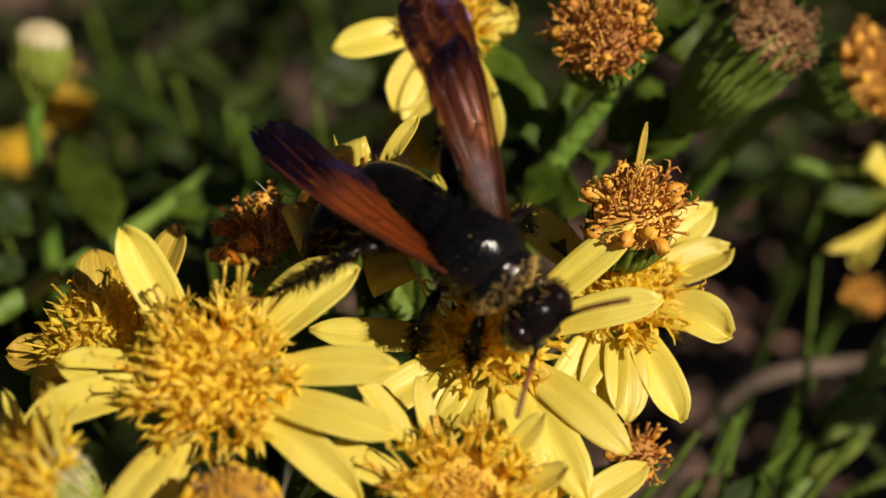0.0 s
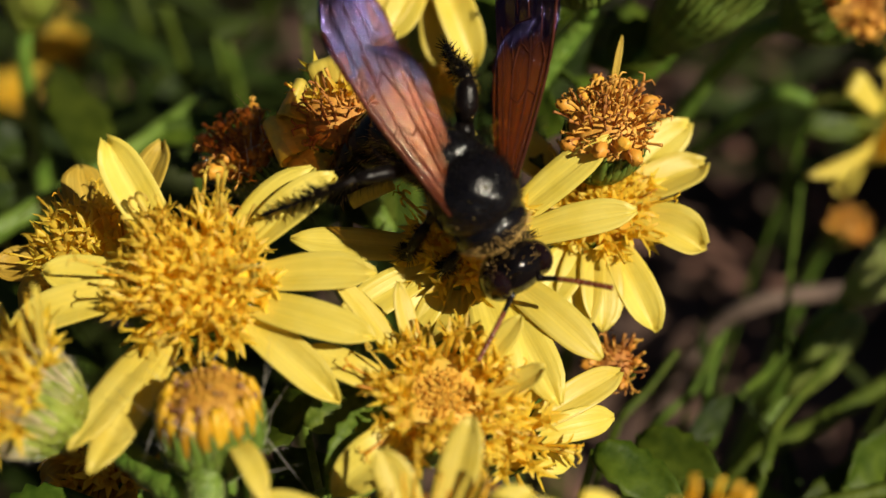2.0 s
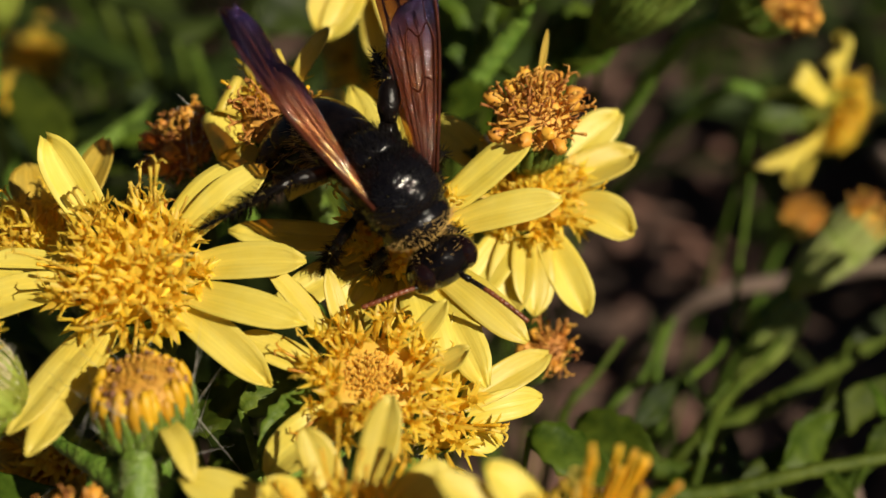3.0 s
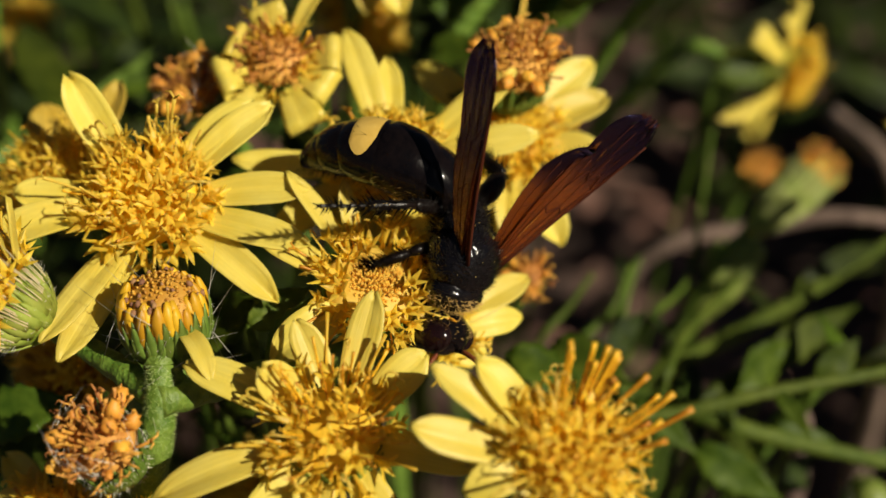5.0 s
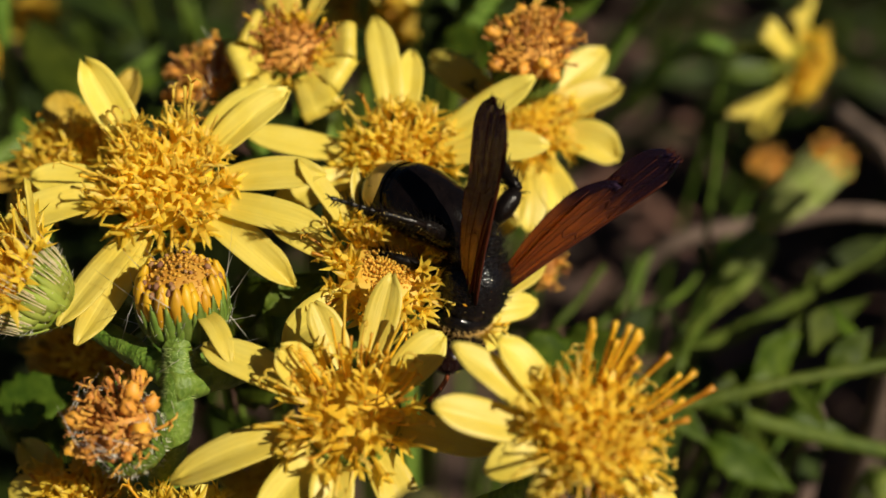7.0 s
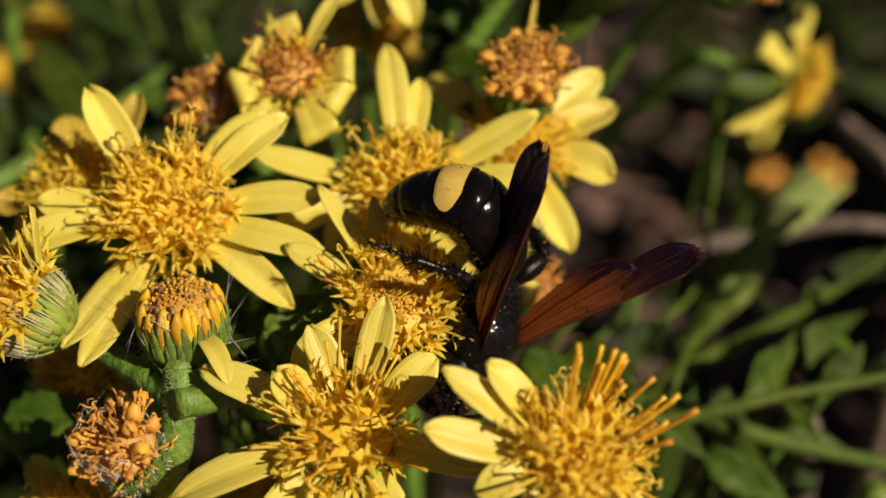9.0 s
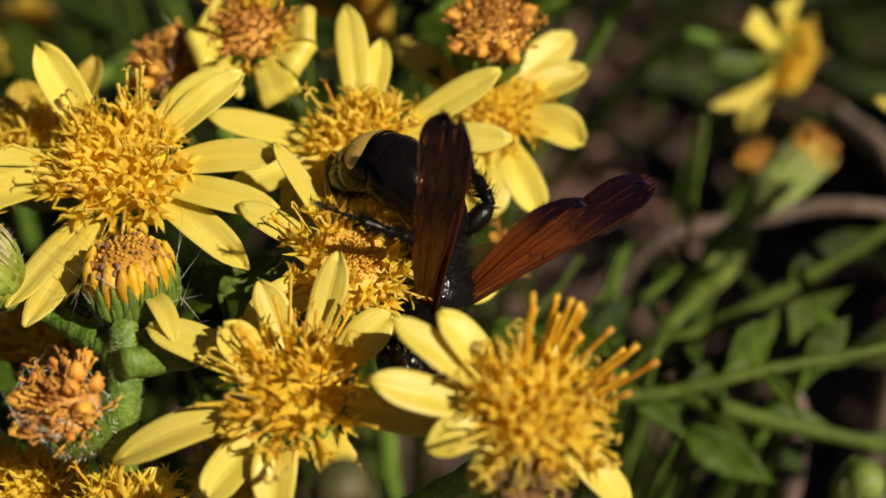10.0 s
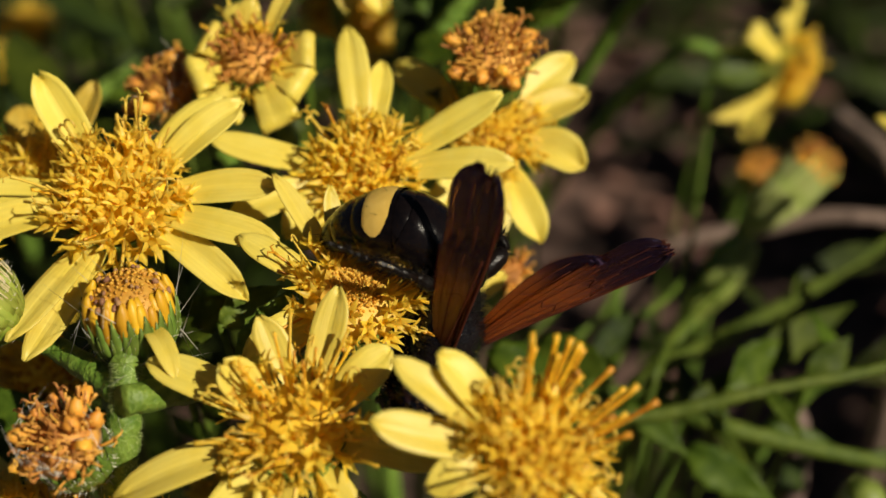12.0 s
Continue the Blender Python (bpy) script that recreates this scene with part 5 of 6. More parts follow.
        vein(fore, [(0.15, 0.05), (0.13, 0.3), (0.12, 0.55), (0.10, 0.72)], 0.035, fw)
        vein(fore, [(0.62, 0.6), (0.55, 0.75), (0.5, 0.93)], 0.035, fw)
        vein(fore, [(0.45, 0.64), (0.36, 0.8), (0.3, 0.93)], 0.03, fw)
        vein(fore, [(0.78, 0.66), (0.74, 0.8), (0.72, 0.94)], 0.03, fw)
        vein(hind, [(0.97, 0.0), (0.95, 0.5), (0.9, 0.8)], 0.08, hw)
        vein(hind, [(0.3, 0.1), (0.26, 0.45), (0.22, 0.8)], 0.035, hw)
        vein(hind, [(0.94, 0.45), (0.75, 0.5), (0.54, 0.45), (0.27, 0.4)], 0.035, hw)
        vein(hind, [(0.6, 0.05), (0.55, 0.4), (0.5, 0.75)], 0.05, hw)
        return root, hw
    (P["rw"], P["rhw"]), (P["lw"], P["lhw"]) = wing(-1), wing(1)

    # legs: x from hip to foot, the knee arching up along z
    def leg(reach, arch, thick):
        hip = part("leg", Shape().tube([(-0.1, 0, 0), (reach * 0.06, 0, arch * 0.3), (reach * 0.12, 0, arch * 0.5)], [thick * 1.0, thick * 1.1, thick * 0.7], 10).mesh("coxa", LEGBLACK), th)
        a, b = Vector((reach * 0.12, 0, arch * 0.5)), Vector((reach * 0.42, 0, arch))
        c, d = Vector((reach * 0.70, 0, arch * 0.42)), Vector((reach, 0, 0))
        part("femur", Shape().tube([a, a.lerp(b, 0.35), a.lerp(b, 0.75), b], [thick * 0.7, thick * 1.05, thick * 0.95, thick * 0.5], 12).mesh("femur", LEGBLACK), hip)
        part("tibia", Shape().tube([b, b.lerp(c, 0.3), b.lerp(c, 0.85), c], [thick * 0.5, thick * 0.62, thick * 0.72, thick * 0.45], 10).mesh("tibia", LEGBLACK), hip)
        for j in range(5):
            p, q = c.lerp(d, j / 5), c.lerp(d, (j + 1) / 5)
            part("tarsal_segment", Shape().tube([p, p.lerp(q, 0.2), p.lerp(q, 0.85), q], [thick * 0.2, thick * 0.24, thick * 0.34, thick * 0.2], 8).mesh("tarsal_segment", LEGBLACK), hip)
        s = Shape()
        for p, q, count, ln in ((a, b, 110, 0.6), (b, c, 150, 0.8), (c, d, 70, 0.45)):
            ax = (q - p).normalized()
            for _ in range(count):
                o = Vector((rr.gauss(0, 1), rr.gauss(0, 1), rr.gauss(0, 1)))
                o = (o - ax * o.dot(ax)).normalized()
                foot = p.lerp(q, rr.random()) + o * thick * 0.35
                s.spike(foot, foot + (o + ax * 0.7) * ln * rr.uniform(0.5, 1.15), 0.042)
        for j in (1, -1):
            s.spike(d, d + Vector((0.3, 0.18 * j, -0.12)), 0.06)
        part("leg_hair", s.mesh("leg_hair", BLACKHAIR), hip, kind="stuff")
        s = Shape()
        for _ in range(46):
            p, q = rr.choice(((a, b), (b, c), (b, c)))
            o = Vector((rr.gauss(0, 1), rr.gauss(0, 1), rr.gauss(0, 1))).normalized()
            k = rr.uniform(0.018, 0.04)
            s.ball(p.lerp(q, rr.random()) + o * thick * 0.8, (k, k, k), 5, 4)
        part("pollen", s.mesh("pollen", POLLEN), hip, kind="stuff")
        return hip
    P["rh"], P["rm"], P["rf"] = leg(8.2, 2.0, 0.38), leg(5.8, 1.6, 0.30), leg(4.0, 1.3, 0.28)
    for key, reach, arch, thick, m in (
        ("lh", 6.0, 2.4, 0.60, pose(-2.0 * MM, 1.1 * MM, -1.2 * MM, 0, 22, 148)),
        ("lm", 5.8, 1.8, 0.36, pose(0.0 * MM, 1.1 * MM, -1.5 * MM, 0, 58, 95)),
        ("lf", 4.0, 1.3, 0.32, pose(2.2 * MM, 0.8 * MM, -1.4 * MM, 0, 50, 35)),
    ):
        leg(reach, arch, thick).matrix_basis = m
    return th, P


WASP, WASP_PARTS = wasp()

# ---- what moves: seconds, place in millimetres, turn in degrees ----
BODY = [
    (0, -2.55, 4.82, 135.66, 25.1, 20.2, -43.7),
    (0.5, -2.14, 4.22, 134.83, 19.4, 33.8, -46.3),
    (1, -3.06, 4.27, 135.29, 19.8, 33.1, -46.0),
    (1.5, -2.16, 3.89, 134.71, 19.2, 33.1, -45.3),
    (2, -1.28, 3.59, 134.52, 15.9, 44.5, -43.2),
    (2.5, -0.49, 2.66, 133.64, 2.5, 53.3, -54.7),
    (3, -1.32, 3.13, 134.41, 15.3, 39.7, -45.8),
    (3.2, -1.11, 2.66, 134.08, 8.7, 33.5, -56.6),
    (4.8, 2.64, -3.16, 129.90, -76.1, 45.0, -110.1),
    (5, 2.74, -2.97, 130.01, -70.1, 46.9, -105.3),
    (5.5, 2.86, -3.76, 129.00, -70.5, 55.7, -101.7),
    (6, 2.43, -3.57, 128.51, -69.6, 58.5, -103.3),
    (6.5, 2.70, -3.65, 128.44, -58.2, 59.7, -87.4),
    (7, 2.41, -4.13, 127.99, -75.9, 67.0, -114.4),
    (7.2, 2.52, -4.38, 127.96, -71.1, 70.4, -108.0),
    (8.8, 3.17, -5.54, 127.45, -81.0, 51.5, -125.9),
    (9, 3.26, -5.82, 127.44, -88.5, 51.3, -132.3),
    (9.5, 3.47, -6.05, 127.26, -84.8, 45.8, -127.7),
    (10, 2.83, -5.53, 127.09, -84.4, 64.0, -127.1),
    (10.5, 3.79, -5.55, 127.06, -85.4, 70.0, -123.1),
    (11, 3.15, -5.25, 127.56, -87.5, 60.9, -127.6),
    (11.5, 4.01, -6.16, 126.87, -97.4, 52.0, -132.7),
    (12, 3.45, -5.94, 126.68, -99.6, 57.3, -136.2),
]
TURNS = {
    "abd": [
        (0, -1.27, -0.38, -0.79, -66.6, -15.1, -8.0),
        (0.5, -0.86, -0.47, -1.07, -53.7, -28.8, -5.6),
        (1, -1.08, -0.52, -1.05, -37.8, -34.7, -11.7),
        (1.5, -1.08, -0.36, -1.02, -43.1, -24.6, -16.3),
        (2, -0.53, -0.25, -1.18, -38.8, -34.7, -16.2),
        (2.5, -0.46, -0.13, -1.24, -35.3, -33.1, -15.1),
        (3, -0.93, -0.51, -1.20, -44.1, -28.2, -14.4),
        (3.2, -1.53, -0.55, -0.96, -45.8, -20.9, -6.0),
        (4.8, -2.69, 0.08, -0.25, -14.1, -34.6, 50.7),
        (5, -2.56, -0.01, -0.41, -11.8, -34.4, 45.9),
        (5.5, -2.58, -0.06, -0.26, -19.8, -20.7, 45.0),
        (6, -2.50, -0.10, -0.23, -10.5, -41.5, 32.5),
        (6.5, -2.29, -0.14, -0.17, -11.1, -37.3, 62.4),
        (7, -2.21, -0.09, 0.28, -0.4, -53.8, 38.2),
        (7.2, -2.21, -0.17, 0.26, 5.3, -52.0, 28.6),
        (8.8, -3.21, 0.01, -0.34, -24.1, 4.1, 45.2),
        (9, -3.35, 0.00, -0.40, -24.1, -0.2, 45.0),
        (9.5, -3.35, 0.00, -0.40, -26.5, 0.7, 54.3),
        (10, -3.14, 0.24, 0.09, -12.2, -33.5, 31.7),
        (10.5, -2.96, 0.37, 0.55, -13.6, -29.2, 28.9),
        (11, -3.08, 0.38, 0.40, -23.3, -29.6, 46.9),
        (11.5, -3.18, 0.27, 0.29, -29.0, -25.4, 59.1),
        (12, -3.12, 0.18, 0.17, -26.4, -27.7, 50.9),
    ],
    "tip": [
        (0, -6.05, -1.18, -2.70, -95.8, -27.1, 63.6),
        (0.5, -4.85, -1.37, -4.29, -108.8, -41.8, 78.2),
        (1, -4.55, -0.81, -4.91, -118.2, -55.1, 87.7),
        (1.5, -5.24, -0.28, -4.15, -101.3, -50.7, 66.9),
        (2, -4.04, -0.27, -5.03, -118.0, -54.3, 82.4),
        (2.5, -4.01, -0.13, -5.04, -116.0, -57.4, 83.8),
        (3, -4.89, -0.64, -4.56, -107.0, -50.1, 72.7),
        (3.2, -5.83, -1.24, -3.77, -96.3, -47.7, 72.3),
        (4.8, -4.45, -2.67, -4.34, -39.0, -71.4, 80.2),
        (5, -4.58, -2.56, -4.49, -33.5, -72.2, 71.4),
        (5.5, -5.15, -3.36, -3.40, -35.4, -56.8, 68.4),
        (6, -4.63, -1.80, -4.67, -44.4, -78.8, 69.4),
        (6.5, -3.43, -2.96, -4.42, -76.1, -80.9, 131.5),
        (7, -3.50, -1.13, -4.65, -179.2, -71.2, -142.9),
        (7.2, -3.86, -0.92, -4.61, 171.4, -67.6, -139.2),
        (8.8, -6.32, -4.04, -1.42, -69.8, -64.3, 114.8),
        (9, -6.41, -3.97, -1.85, -79.4, -65.4, 123.3),
        (9.5, -5.70, -4.46, -1.75, -78.6, -63.0, 131.8),
        (10, -5.78, -1.78, -3.93, -151.2, -68.4, 177.8),
        (10.5, -5.94, -1.69, -3.22, -138.3, -72.0, 161.9),
        (11, -5.09, -2.69, -3.33, -124.0, -65.5, 161.5),
        (11.5, -4.54, -3.48, -3.10, -109.1, -62.4, 157.1),
        (12, -4.96, -3.17, -3.40, -112.8, -64.7, 152.8),
    ],
    "rhw": [
        (0, 0.00, 0.00, 0.00, 0.0, 0.0, 4.0),
        (0.5, 0.00, 0.00, 0.00, 0.0, 0.0, -15.0),
        (1, 0.00, 0.00, 0.00, 0.0, 0.0, -12.0),
        (1.5, 0.00, 0.00, 0.00, 0.0, 0.0, 4.0),
        (2, 0.00, 0.00, 0.00, 0.0, 0.0, 4.0),
        (2.5, 0.00, 0.00, 0.00, 0.0, 0.0, 4.0),
        (3, 0.00, 0.00, 0.00, 0.0, 0.0, 4.0),
        (3.2, 0.00, 0.00, 0.00, 0.0, 0.0, 4.0),
        (4.8, 0.00, 0.00, 0.00, 0.0, 0.0, 10.0),
        (5, 0.00, 0.00, 0.00, 0.0, 0.0, 10.0),
        (5.5, 0.00, 0.00, 0.00, 0.0, 0.0, 10.0),
        (6, 0.00, 0.00, 0.00, 0.0, 0.0, 10.0),
        (6.5, 0.00, 0.00, 0.00, 0.0, 0.0, 10.0),
        (7, 0.00, 0.00, 0.00, 0.0, 0.0, 10.0),
        (7.2, 0.00, 0.00, 0.00, 0.0, 0.0, 10.0),
        (8.8, 0.00, 0.00, 0.00, 0.0, 0.0, 10.0),
        (9, 0.00, 0.00, 0.00, 0.0, 0.0, 10.0),
        (9.5, 0.00, 0.00, 0.00, 0.0, 0.0, 10.0),
        (10, 0.00, 0.00, 0.00, 0.0, 0.0, 10.0),
        (10.5, 0.00, 0.00, 0.00, 0.0, 0.0, 10.0),
        (11, 0.00, 0.00, 0.00, 0.0, 0.0, 10.0),
        (11.5, 0.00, 0.00, 0.00, 0.0, 0.0, 10.0),
        (12, 0.00, 0.00, 0.00, 0.0, 0.0, 10.0),
    ],
    "lhw": [
        (0, 0.00, 0.00, 0.00, 0.0, 0.0, 9.0),
        (3.2, 0.00, 0.00, 0.00, 0.0, 0.0, 9.0),
        (4.8, 0.00, 0.00, 0.00, 0.0, 0.0, -2.0),
        (7, 0.00, 0.00, 0.00, 0.0, 0.0, 2.0),
        (8.8, 0.00, 0.00, 0.00, 0.0, 0.0, -1.0),
        (12, 0.00, 0.00, 0.00, 0.0, 0.0, -2.0),
    ],
    "rw": [
        (0, 0.50, -1.70, 1.20, 36.5, -4.0, -166.0),
        (0.5, 0.50, -1.70, 1.20, 7.8, -45.8, -140.3),
        (1, 0.50, -1.70, 1.20, 27.9, -13.6, -164.0),
        (1.5, 0.50, -1.70, 1.20, 4.2, -10.5, -175.5),
        (2, 0.50, -1.70, 1.20, 1.0, 0.8, -175.8),
        (2.5, 0.50, -1.70, 1.20, -7.6, 2.6, -176.7),
        (3, 0.50, -1.70, 1.20, 49.4, -10.7, -170.3),
        (3.2, 0.50, -1.70, 1.20, 48.0, -18.0, -168.7),
        (4.8, 0.50, -1.70, 1.20, 57.0, -10.7, -150.8),
        (5, 0.50, -1.70, 1.20, 58.1, -12.1, -155.3),
        (5.5, 0.50, -1.70, 1.20, 56.6, -9.6, -157.6),
        (6, 0.50, -1.70, 1.20, 59.3, -12.9, -158.4),
        (6.5, 0.50, -1.70, 1.20, 56.1, -12.6, -157.4),
        (7, 0.50, -1.70, 1.20, 65.2, -9.6, -164.5),
        (7.2, 0.50, -1.70, 1.20, 63.6, -7.8, -169.6),
        (8.8, 0.50, -1.70, 1.20, 65.8, -11.1, -162.3),
        (9, 0.50, -1.70, 1.20, 64.9, -6.4, -160.8),
        (9.5, 0.50, -1.70, 1.20, 60.9, -18.9, -159.9),
        (10, 0.50, -1.70, 1.20, 93.1, -10.5, -161.5),
        (10.5, 0.50, -1.70, 1.20, 86.5, -11.9, -170.4),
        (11, 0.50, -1.70, 1.20, 89.3, -10.7, -160.5),
        (11.5, 0.50, -1.70, 1.20, 85.6, -7.1, -150.5),
        (12, 0.50, -1.70, 1.20, 86.4, -6.8, -156.5),
    ],
    "lw": [
        (0, 0.50, 1.70, 1.20, 157.7, -30.6, 150.4),
        (0.5, 0.50, 1.70, 1.20, 153.8, -15.2, 145.2),
        (1, 0.50, 1.70, 1.20, 154.4, -15.7, 144.1),
        (1.5, 0.50, 1.70, 1.20, 153.7, -0.5, 140.4),
        (2, 0.50, 1.70, 1.20, 141.1, 10.1, 131.0),
        (2.5, 0.50, 1.70, 1.20, 137.2, -14.3, 138.6),
        (3, 0.50, 1.70, 1.20, 146.6, -4.8, 149.4),
        (3.2, 0.50, 1.70, 1.20, 151.3, -4.4, 149.9),
        (4.8, 0.50, 1.70, 1.20, 162.5, -38.0, 172.1),
        (5, 0.50, 1.70, 1.20, 165.4, -40.2, 168.2),
        (5.5, 0.50, 1.70, 1.20, 161.3, -33.9, 164.1),
        (6, 0.50, 1.70, 1.20, 157.0, -42.5, 165.0),
        (6.5, 0.50, 1.70, 1.20, 162.3, -40.7, 157.0),
        (7, 0.50, 1.70, 1.20, 163.8, -34.1, 149.0),
        (7.2, 0.50, 1.70, 1.20, 162.8, -34.5, 146.8),
        (8.8, 0.50, 1.70, 1.20, 171.6, -38.3, 154.7),
        (9, 0.50, 1.70, 1.20, 166.4, -35.4, 158.8),
        (9.5, 0.50, 1.70, 1.20, 163.0, -47.5, 169.6),
        (10, 0.50, 1.70, 1.20, 166.5, -32.3, 147.4),
        (10.5, 0.50, 1.70, 1.20, 163.4, -36.2, 142.0),
        (11, 0.50, 1.70, 1.20, 164.7, -33.4, 150.4),
        (11.5, 0.50, 1.70, 1.20, 156.7, -32.6, 164.0),
        (12, 0.50, 1.70, 1.20, 157.9, -36.7, 156.1),
    ],
    "rh": [
        (0, -2.00, -1.20, -1.40, 3.3, -6.6, -111.9),
        (0.5, -2.00, -1.20, -1.40, 7.1, 4.1, -100.4),
        (1, -2.00, -1.20, -1.40, 6.9, 3.4, -99.4),
        (1.5, -2.00, -1.20, -1.40, 6.9, 2.2, -106.1),
        (2, -2.00, -1.20, -1.40, 10.8, 9.9, -105.1),
        (2.5, -2.00, -1.20, -1.40, 13.3, 15.9, -97.6),
        (3, -2.00, -1.20, -1.40, 9.1, -2.8, -99.2),
        (3.2, -2.00, -1.20, -1.40, 6.1, -9.6, -92.1),
        (4.8, -2.00, -1.20, -1.40, 16.0, 24.2, -79.2),
        (5, -2.00, -1.20, -1.40, 14.7, 15.5, -83.3),
        (5.5, -2.00, -1.20, -1.40, 11.3, 23.0, -101.8),
        (6, -2.00, -1.20, -1.40, 11.9, 17.2, -103.7),
        (6.5, -2.00, -1.20, -1.40, 9.3, 15.7, -110.9),
        (7, -2.00, -1.20, -1.40, 12.8, 20.4, -111.5),
        (7.2, -2.00, -1.20, -1.40, 11.0, 21.8, -119.0),
        (8.8, -2.00, -1.20, -1.40, 12.5, 8.7, -98.1),
        (9, -2.00, -1.20, -1.40, 13.8, 12.0, -96.4),
        (9.5, -2.00, -1.20, -1.40, 13.9, 9.4, -89.7),
        (10, -2.00, -1.20, -1.40, 13.1, 5.5, -111.0),
        (10.5, -2.00, -1.20, -1.40, 12.6, 7.9, -117.5),
        (11, -2.00, -1.20, -1.40, 14.6, 5.6, -104.7),
        (11.5, -2.00, -1.20, -1.40, 14.7, 17.1, -96.3),
        (12, -2.00, -1.20, -1.40, 13.3, 18.5, -104.8),
    ],
    "rm": [
        (0, 0.00, -1.30, -1.60, 1.8, 50.2, -77.7),
        (0.5, 0.00, -1.30, -1.60, 9.5, 62.0, -42.6),
        (1, 0.00, -1.30, -1.60, 11.2, 52.8, -80.9),
        (1.5, 0.00, -1.30, -1.60, 23.1, 72.2, -83.8),
        (2, 0.00, -1.30, -1.60, 27.0, 66.3, -40.0),
        (2.5, 0.00, -1.30, -1.60, 29.5, 60.8, -63.8),
        (3, 0.00, -1.30, -1.60, 14.0, 50.3, -60.4),
        (3.2, 0.00, -1.30, -1.60, 8.4, 45.5, -88.6),
        (4.8, 0.00, -1.30, -1.60, 58.9, 63.2, -6.0),
        (5, 0.00, -1.30, -1.60, 60.8, 66.1, -9.1),
        (5.5, 0.00, -1.30, -1.60, 84.7, 79.5, -21.5),
        (6, 0.00, -1.30, -1.60, 119.5, 83.6, 0.3),
        (6.5, 0.00, -1.30, -1.60, 5.4, 67.6, -123.2),
        (7, 0.00, -1.30, -1.60, 42.0, 75.2, -79.6),
        (7.2, 0.00, -1.30, -1.60, 20.0, 77.1, -115.3),
        (8.8, 0.00, -1.30, -1.60, 79.8, 70.6, -3.7),
        (9, 0.00, -1.30, -1.60, 78.7, 60.6, 43.1),
        (9.5, 0.00, -1.30, -1.60, 55.5, 57.4, 43.0),
        (10, 0.00, -1.30, -1.60, 24.8, 52.2, 32.9),
        (10.5, 0.00, -1.30, -1.60, 26.8, 49.2, 24.6),
        (11, 0.00, -1.30, -1.60, 28.7, 42.6, 23.3),
        (11.5, 0.00, -1.30, -1.60, 35.9, 42.2, 28.0),
        (12, 0.00, -1.30, -1.60, 26.9, 39.1, 28.8),
    ],
    "rf": [
        (0, 2.20, -1.00, -1.40, -0.3, 45.5, -61.5),
        (0.5, 2.20, -1.00, -1.40, 22.6, 74.0, -49.1),
        (1, 2.20, -1.00, -1.40, 12.1, 62.3, -56.7),
        (1.5, 2.20, -1.00, -1.40, 14.9, 63.1, -73.8),
        (2, 2.20, -1.00, -1.40, 35.9, 71.4, -34.7),
        (2.5, 2.20, -1.00, -1.40, 81.0, 75.4, 0.0),
        (3, 2.20, -1.00, -1.40, 26.2, 69.4, -47.4),
        (3.2, 2.20, -1.00, -1.40, 6.1, 13.2, -59.9),
        (4.8, 2.20, -1.00, -1.40, 18.4, 53.6, 57.0),
        (5, 2.20, -1.00, -1.40, 21.8, 57.2, 55.1),
        (5.5, 2.20, -1.00, -1.40, -1.6, 48.0, 53.7),
        (6, 2.20, -1.00, -1.40, -11.1, 46.7, 56.6),
        (6.5, 2.20, -1.00, -1.40, -81.7, 66.7, 85.3),
        (7, 2.20, -1.00, -1.40, 83.8, 62.4, 23.0),
        (7.2, 2.20, -1.00, -1.40, 83.9, 62.1, 26.8),
        (8.8, 2.20, -1.00, -1.40, 49.3, 53.2, 14.8),
        (9, 2.20, -1.00, -1.40, 41.2, 45.2, 13.9),
        (9.5, 2.20, -1.00, -1.40, 46.9, 49.9, 10.7),
        (10, 2.20, -1.00, -1.40, 64.7, 58.6, 4.3),
        (10.5, 2.20, -1.00, -1.40, 61.9, 56.8, 13.4),
        (11, 2.20, -1.00, -1.40, 49.5, 52.8, 19.9),
        (11.5, 2.20, -1.00, -1.40, 42.8, 45.5, 24.9),
        (12, 2.20, -1.00, -1.40, 32.2, 45.3, 31.5),
    ],
    "la": [
        (0, 5.40, 0.42, -0.40, -7.0, -40.2, 52.4),
        (0.5, 5.40, 0.42, -0.40, -5.3, -59.7, 6.3),
        (1, 5.40, 0.42, -0.40, -6.4, -28.4, 29.3),
        (1.5, 5.40, 0.42, -0.40, -9.5, -36.1, 68.0),
        (2, 5.40, 0.42, -0.40, -11.1, -45.6, 47.3),
        (2.5, 5.40, 0.42, -0.40, 30.1, -73.8, -50.2),
        (3, 5.40, 0.42, -0.40, -4.1, -11.4, 20.6),
        (3.2, 5.40, 0.42, -0.40, -6.5, -48.3, 46.7),
        (4.8, 5.40, 0.42, -0.40, 32.1, -46.5, -88.4),
        (5, 5.40, 0.42, -0.40, 63.1, -66.3, -62.9),
        (5.5, 5.40, 0.42, -0.40, -102.5, -69.4, -156.6),
        (6, 5.40, 0.42, -0.40, -73.6, -70.3, 165.1),
        (6.5, 5.40, 0.42, -0.40, -72.0, -65.0, -148.7),
        (7, 5.40, 0.42, -0.40, -35.3, -57.4, 109.6),
        (7.2, 5.40, 0.42, -0.40, -37.2, -53.1, 117.8),
        (8.8, 5.40, 0.42, -0.40, -54.9, -61.1, -142.3),
        (9, 5.40, 0.42, -0.40, -36.2, -56.2, -140.8),
        (9.5, 5.40, 0.42, -0.40, -49.9, -60.0, -134.3),
        (10, 5.40, 0.42, -0.40, -30.2, -57.4, -149.4),
        (10.5, 5.40, 0.42, -0.40, 1.5, -59.2, -146.1),
        (11, 5.40, 0.42, -0.40, -13.1, -57.4, -140.5),
        (11.5, 5.40, 0.42, -0.40, -3.9, -48.9, -130.3),
        (12, 5.40, 0.42, -0.40, -17.3, -49.8, -141.8),
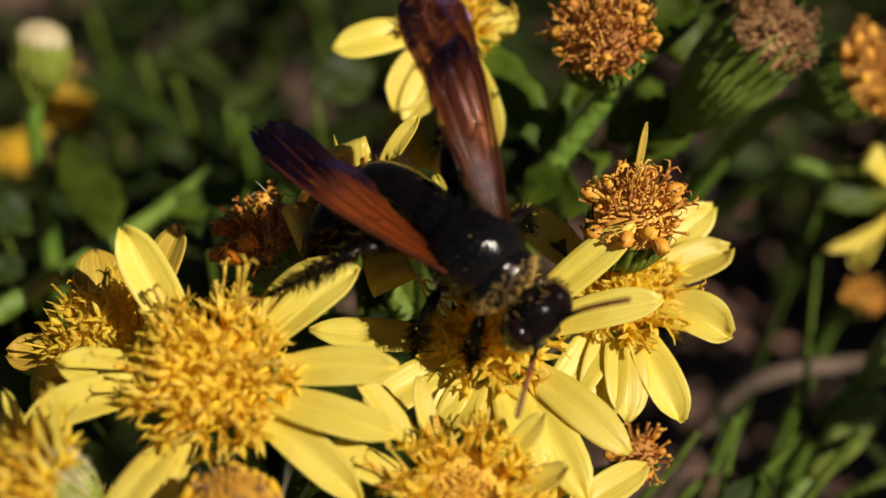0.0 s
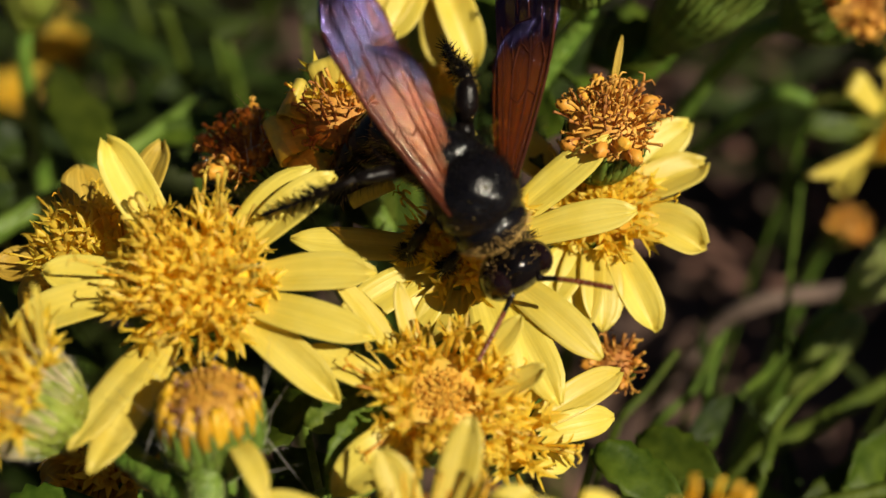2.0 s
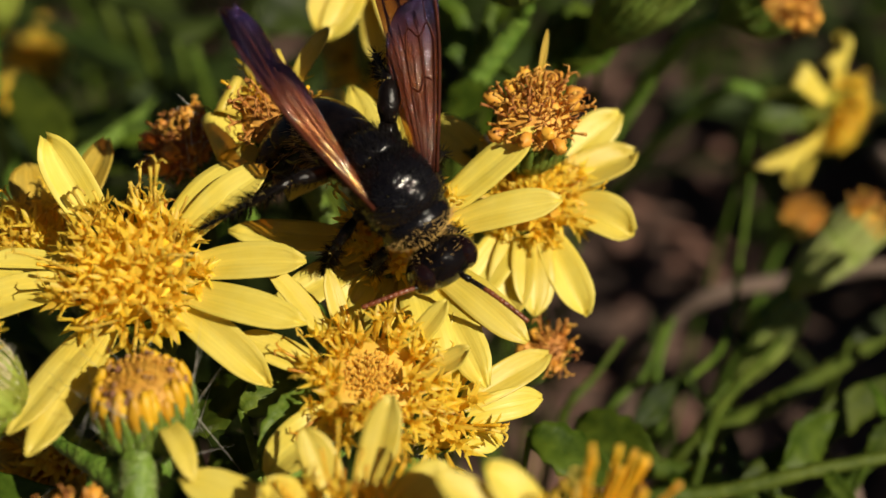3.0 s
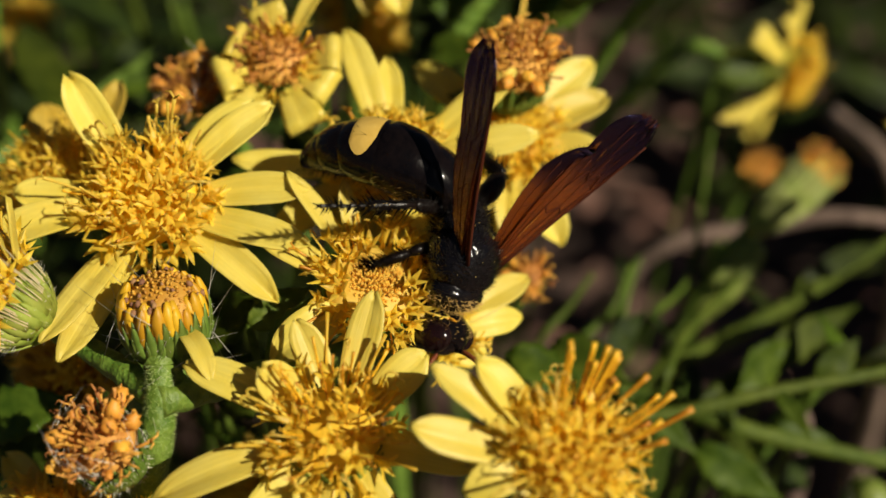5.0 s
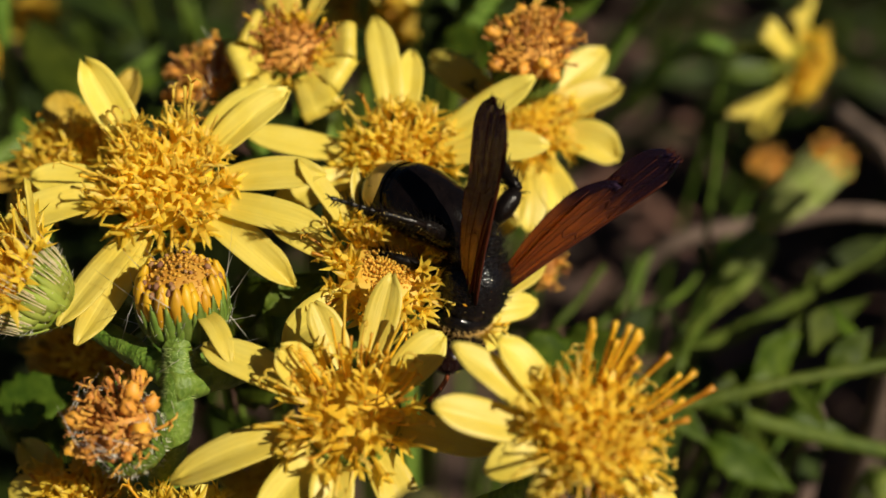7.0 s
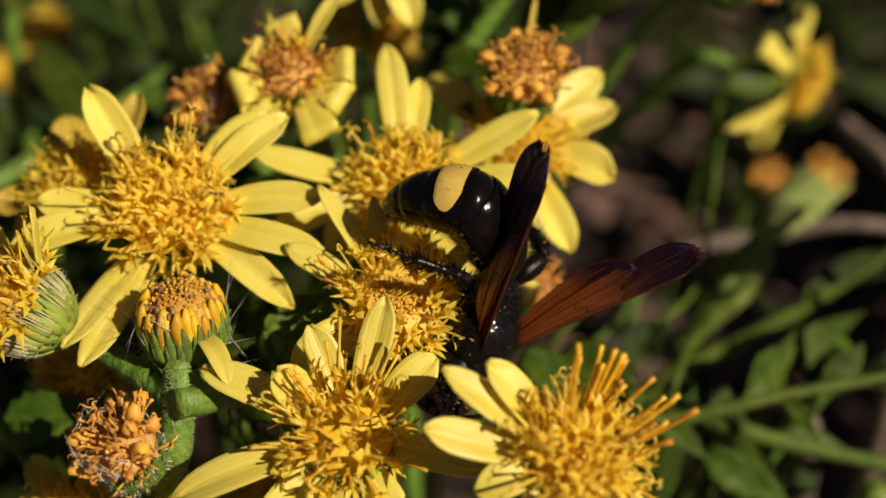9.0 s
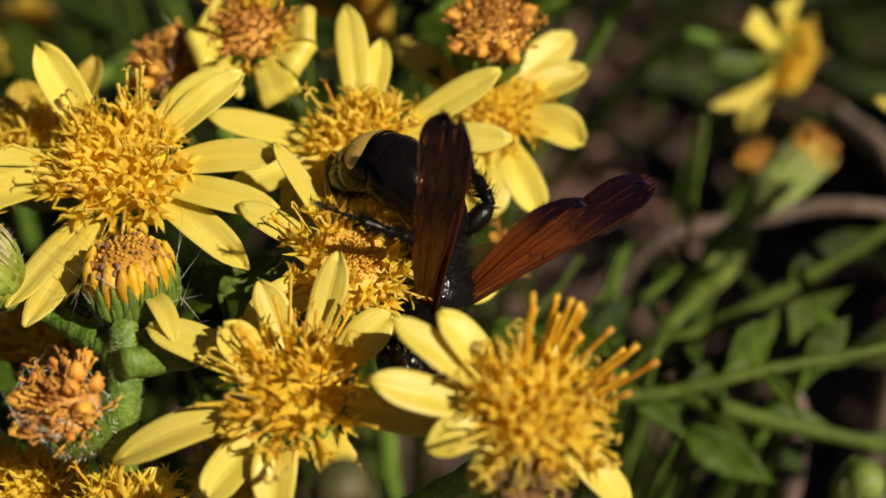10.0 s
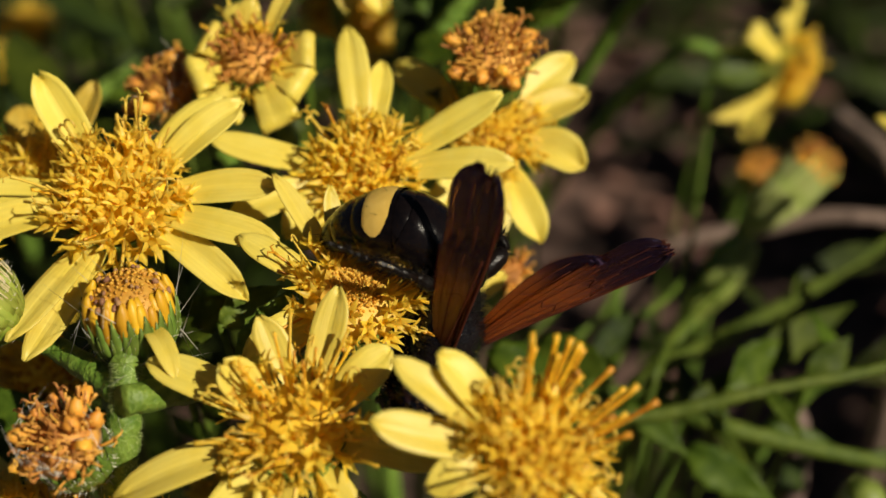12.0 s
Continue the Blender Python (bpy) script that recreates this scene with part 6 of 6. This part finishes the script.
    ],
    "ra": [
        (0, 5.40, -0.42, -0.40, 0.0, -14.2, -57.7),
        (0.5, 5.40, -0.42, -0.40, 7.7, -6.0, -91.3),
        (1, 5.40, -0.42, -0.40, 7.2, -13.3, -82.6),
        (1.5, 5.40, -0.42, -0.40, 9.9, -44.4, -88.8),
        (2, 5.40, -0.42, -0.40, 10.5, -13.4, -65.4),
        (2.5, 5.40, -0.42, -0.40, 16.6, -33.2, -103.7),
        (3, 5.40, -0.42, -0.40, 9.7, -3.6, -103.8),
        (3.2, 5.40, -0.42, -0.40, 6.4, -46.7, -40.2),
        (4.8, 5.40, -0.42, -0.40, 18.6, -11.0, -79.6),
        (5, 5.40, -0.42, -0.40, 21.6, -20.4, -75.6),
        (5.5, 5.40, -0.42, -0.40, 27.7, -29.2, -74.2),
        (6, 5.40, -0.42, -0.40, 25.0, -17.7, -71.5),
        (6.5, 5.40, -0.42, -0.40, 22.8, -19.4, -82.3),
        (7, 5.40, -0.42, -0.40, 26.6, -23.4, -87.0),
        (7.2, 5.40, -0.42, -0.40, 26.4, -22.4, -88.5),
        (8.8, 5.40, -0.42, -0.40, 31.9, -36.9, -71.0),
        (9, 5.40, -0.42, -0.40, 32.2, -34.2, -72.3),
        (9.5, 5.40, -0.42, -0.40, 32.2, -35.6, -64.7),
        (10, 5.40, -0.42, -0.40, 31.4, -34.3, -86.4),
        (10.5, 5.40, -0.42, -0.40, 30.4, -30.0, -89.6),
        (11, 5.40, -0.42, -0.40, 31.6, -32.7, -80.8),
        (11.5, 5.40, -0.42, -0.40, 29.5, -24.8, -76.3),
        (12, 5.40, -0.42, -0.40, 29.9, -27.2, -85.2),
    ],
}


# how far three of the flowers sway and turn under the wasp's weight
SWAY = {
    "W": [(0, 0.30, 0.58, 0.00, 12.7), (1, 0.30, 0.60, 0.00, 12.5), (3, 0.33, 0.70, -0.20, 12.0), (3.2, 0.30, 0.70, -0.10, 12.0), (4.8, 0.20, 0.70, 0.10, 11.5), (5.5, 0.10, 0.60, 0.10, 11.0), (6, 0.00, 0.60, 0.10, 10.5), (6.5, -0.10, 0.40, 0.10, 7.0), (7, -0.30, 0.20, 0.10, 3.0), (7.2, -0.20, 0.20, 0.10, 2.5), (8.8, 0.00, 0.00, 0.00, 0.0), (9.5, 0.12, -0.12, -0.10, -1.0), (10, -0.10, -0.07, -0.07, 0.0), (12, 0.00, 0.07, 0.07, 0.0)],
    "O": [(0, 0.85, -0.48, -0.53), (3.2, 0.85, -0.48, -0.53), (4.8, 0.10, 0.00, 0.00), (12, 0.00, 0.00, 0.00)],
    "F": [(0, 0.30, 0.00, 0.00), (3, 0.50, 0.00, 0.00), (3.2, 0.50, 0.00, 0.00), (4.8, 0.77, -0.48, 1.26, -5), (5, 0.92, -0.35, 1.41, -5), (5.5, 1.12, -0.55, 1.19, -5), (6, 0.82, -0.45, 1.30, -5), (6.5, 0.82, -0.48, 1.26, -5), (7, 0.62, -0.45, 1.30, -5), (7.2, 0.72, -0.41, 1.34, -5), (8.8, 1.50, -1.50, 1.70, -9), (12, 1.50, -1.57, 1.63, -9)],
}


def at_rows(rows):
    return [(t, pose(x * MM, y * MM, z * MM, a, b, c)) for t, x, y, z, a, b, c in rows]


def motions():
    walk(WASP, at_rows(BODY))
    for key, rows in TURNS.items():
        walk(WASP_PARTS[key], at_rows(rows))
    for key, rows in SWAY.items():
        rest = FLOWERS[key].matrix_basis.copy()
        walk(FLOWERS[key], [(t, Matrix.Translation(Vector((x, y, z)) * MM) @ rest @ pose(0, 0, 0, 0, 0, sum(turn))) for t, x, y, z, *turn in rows])


motions()
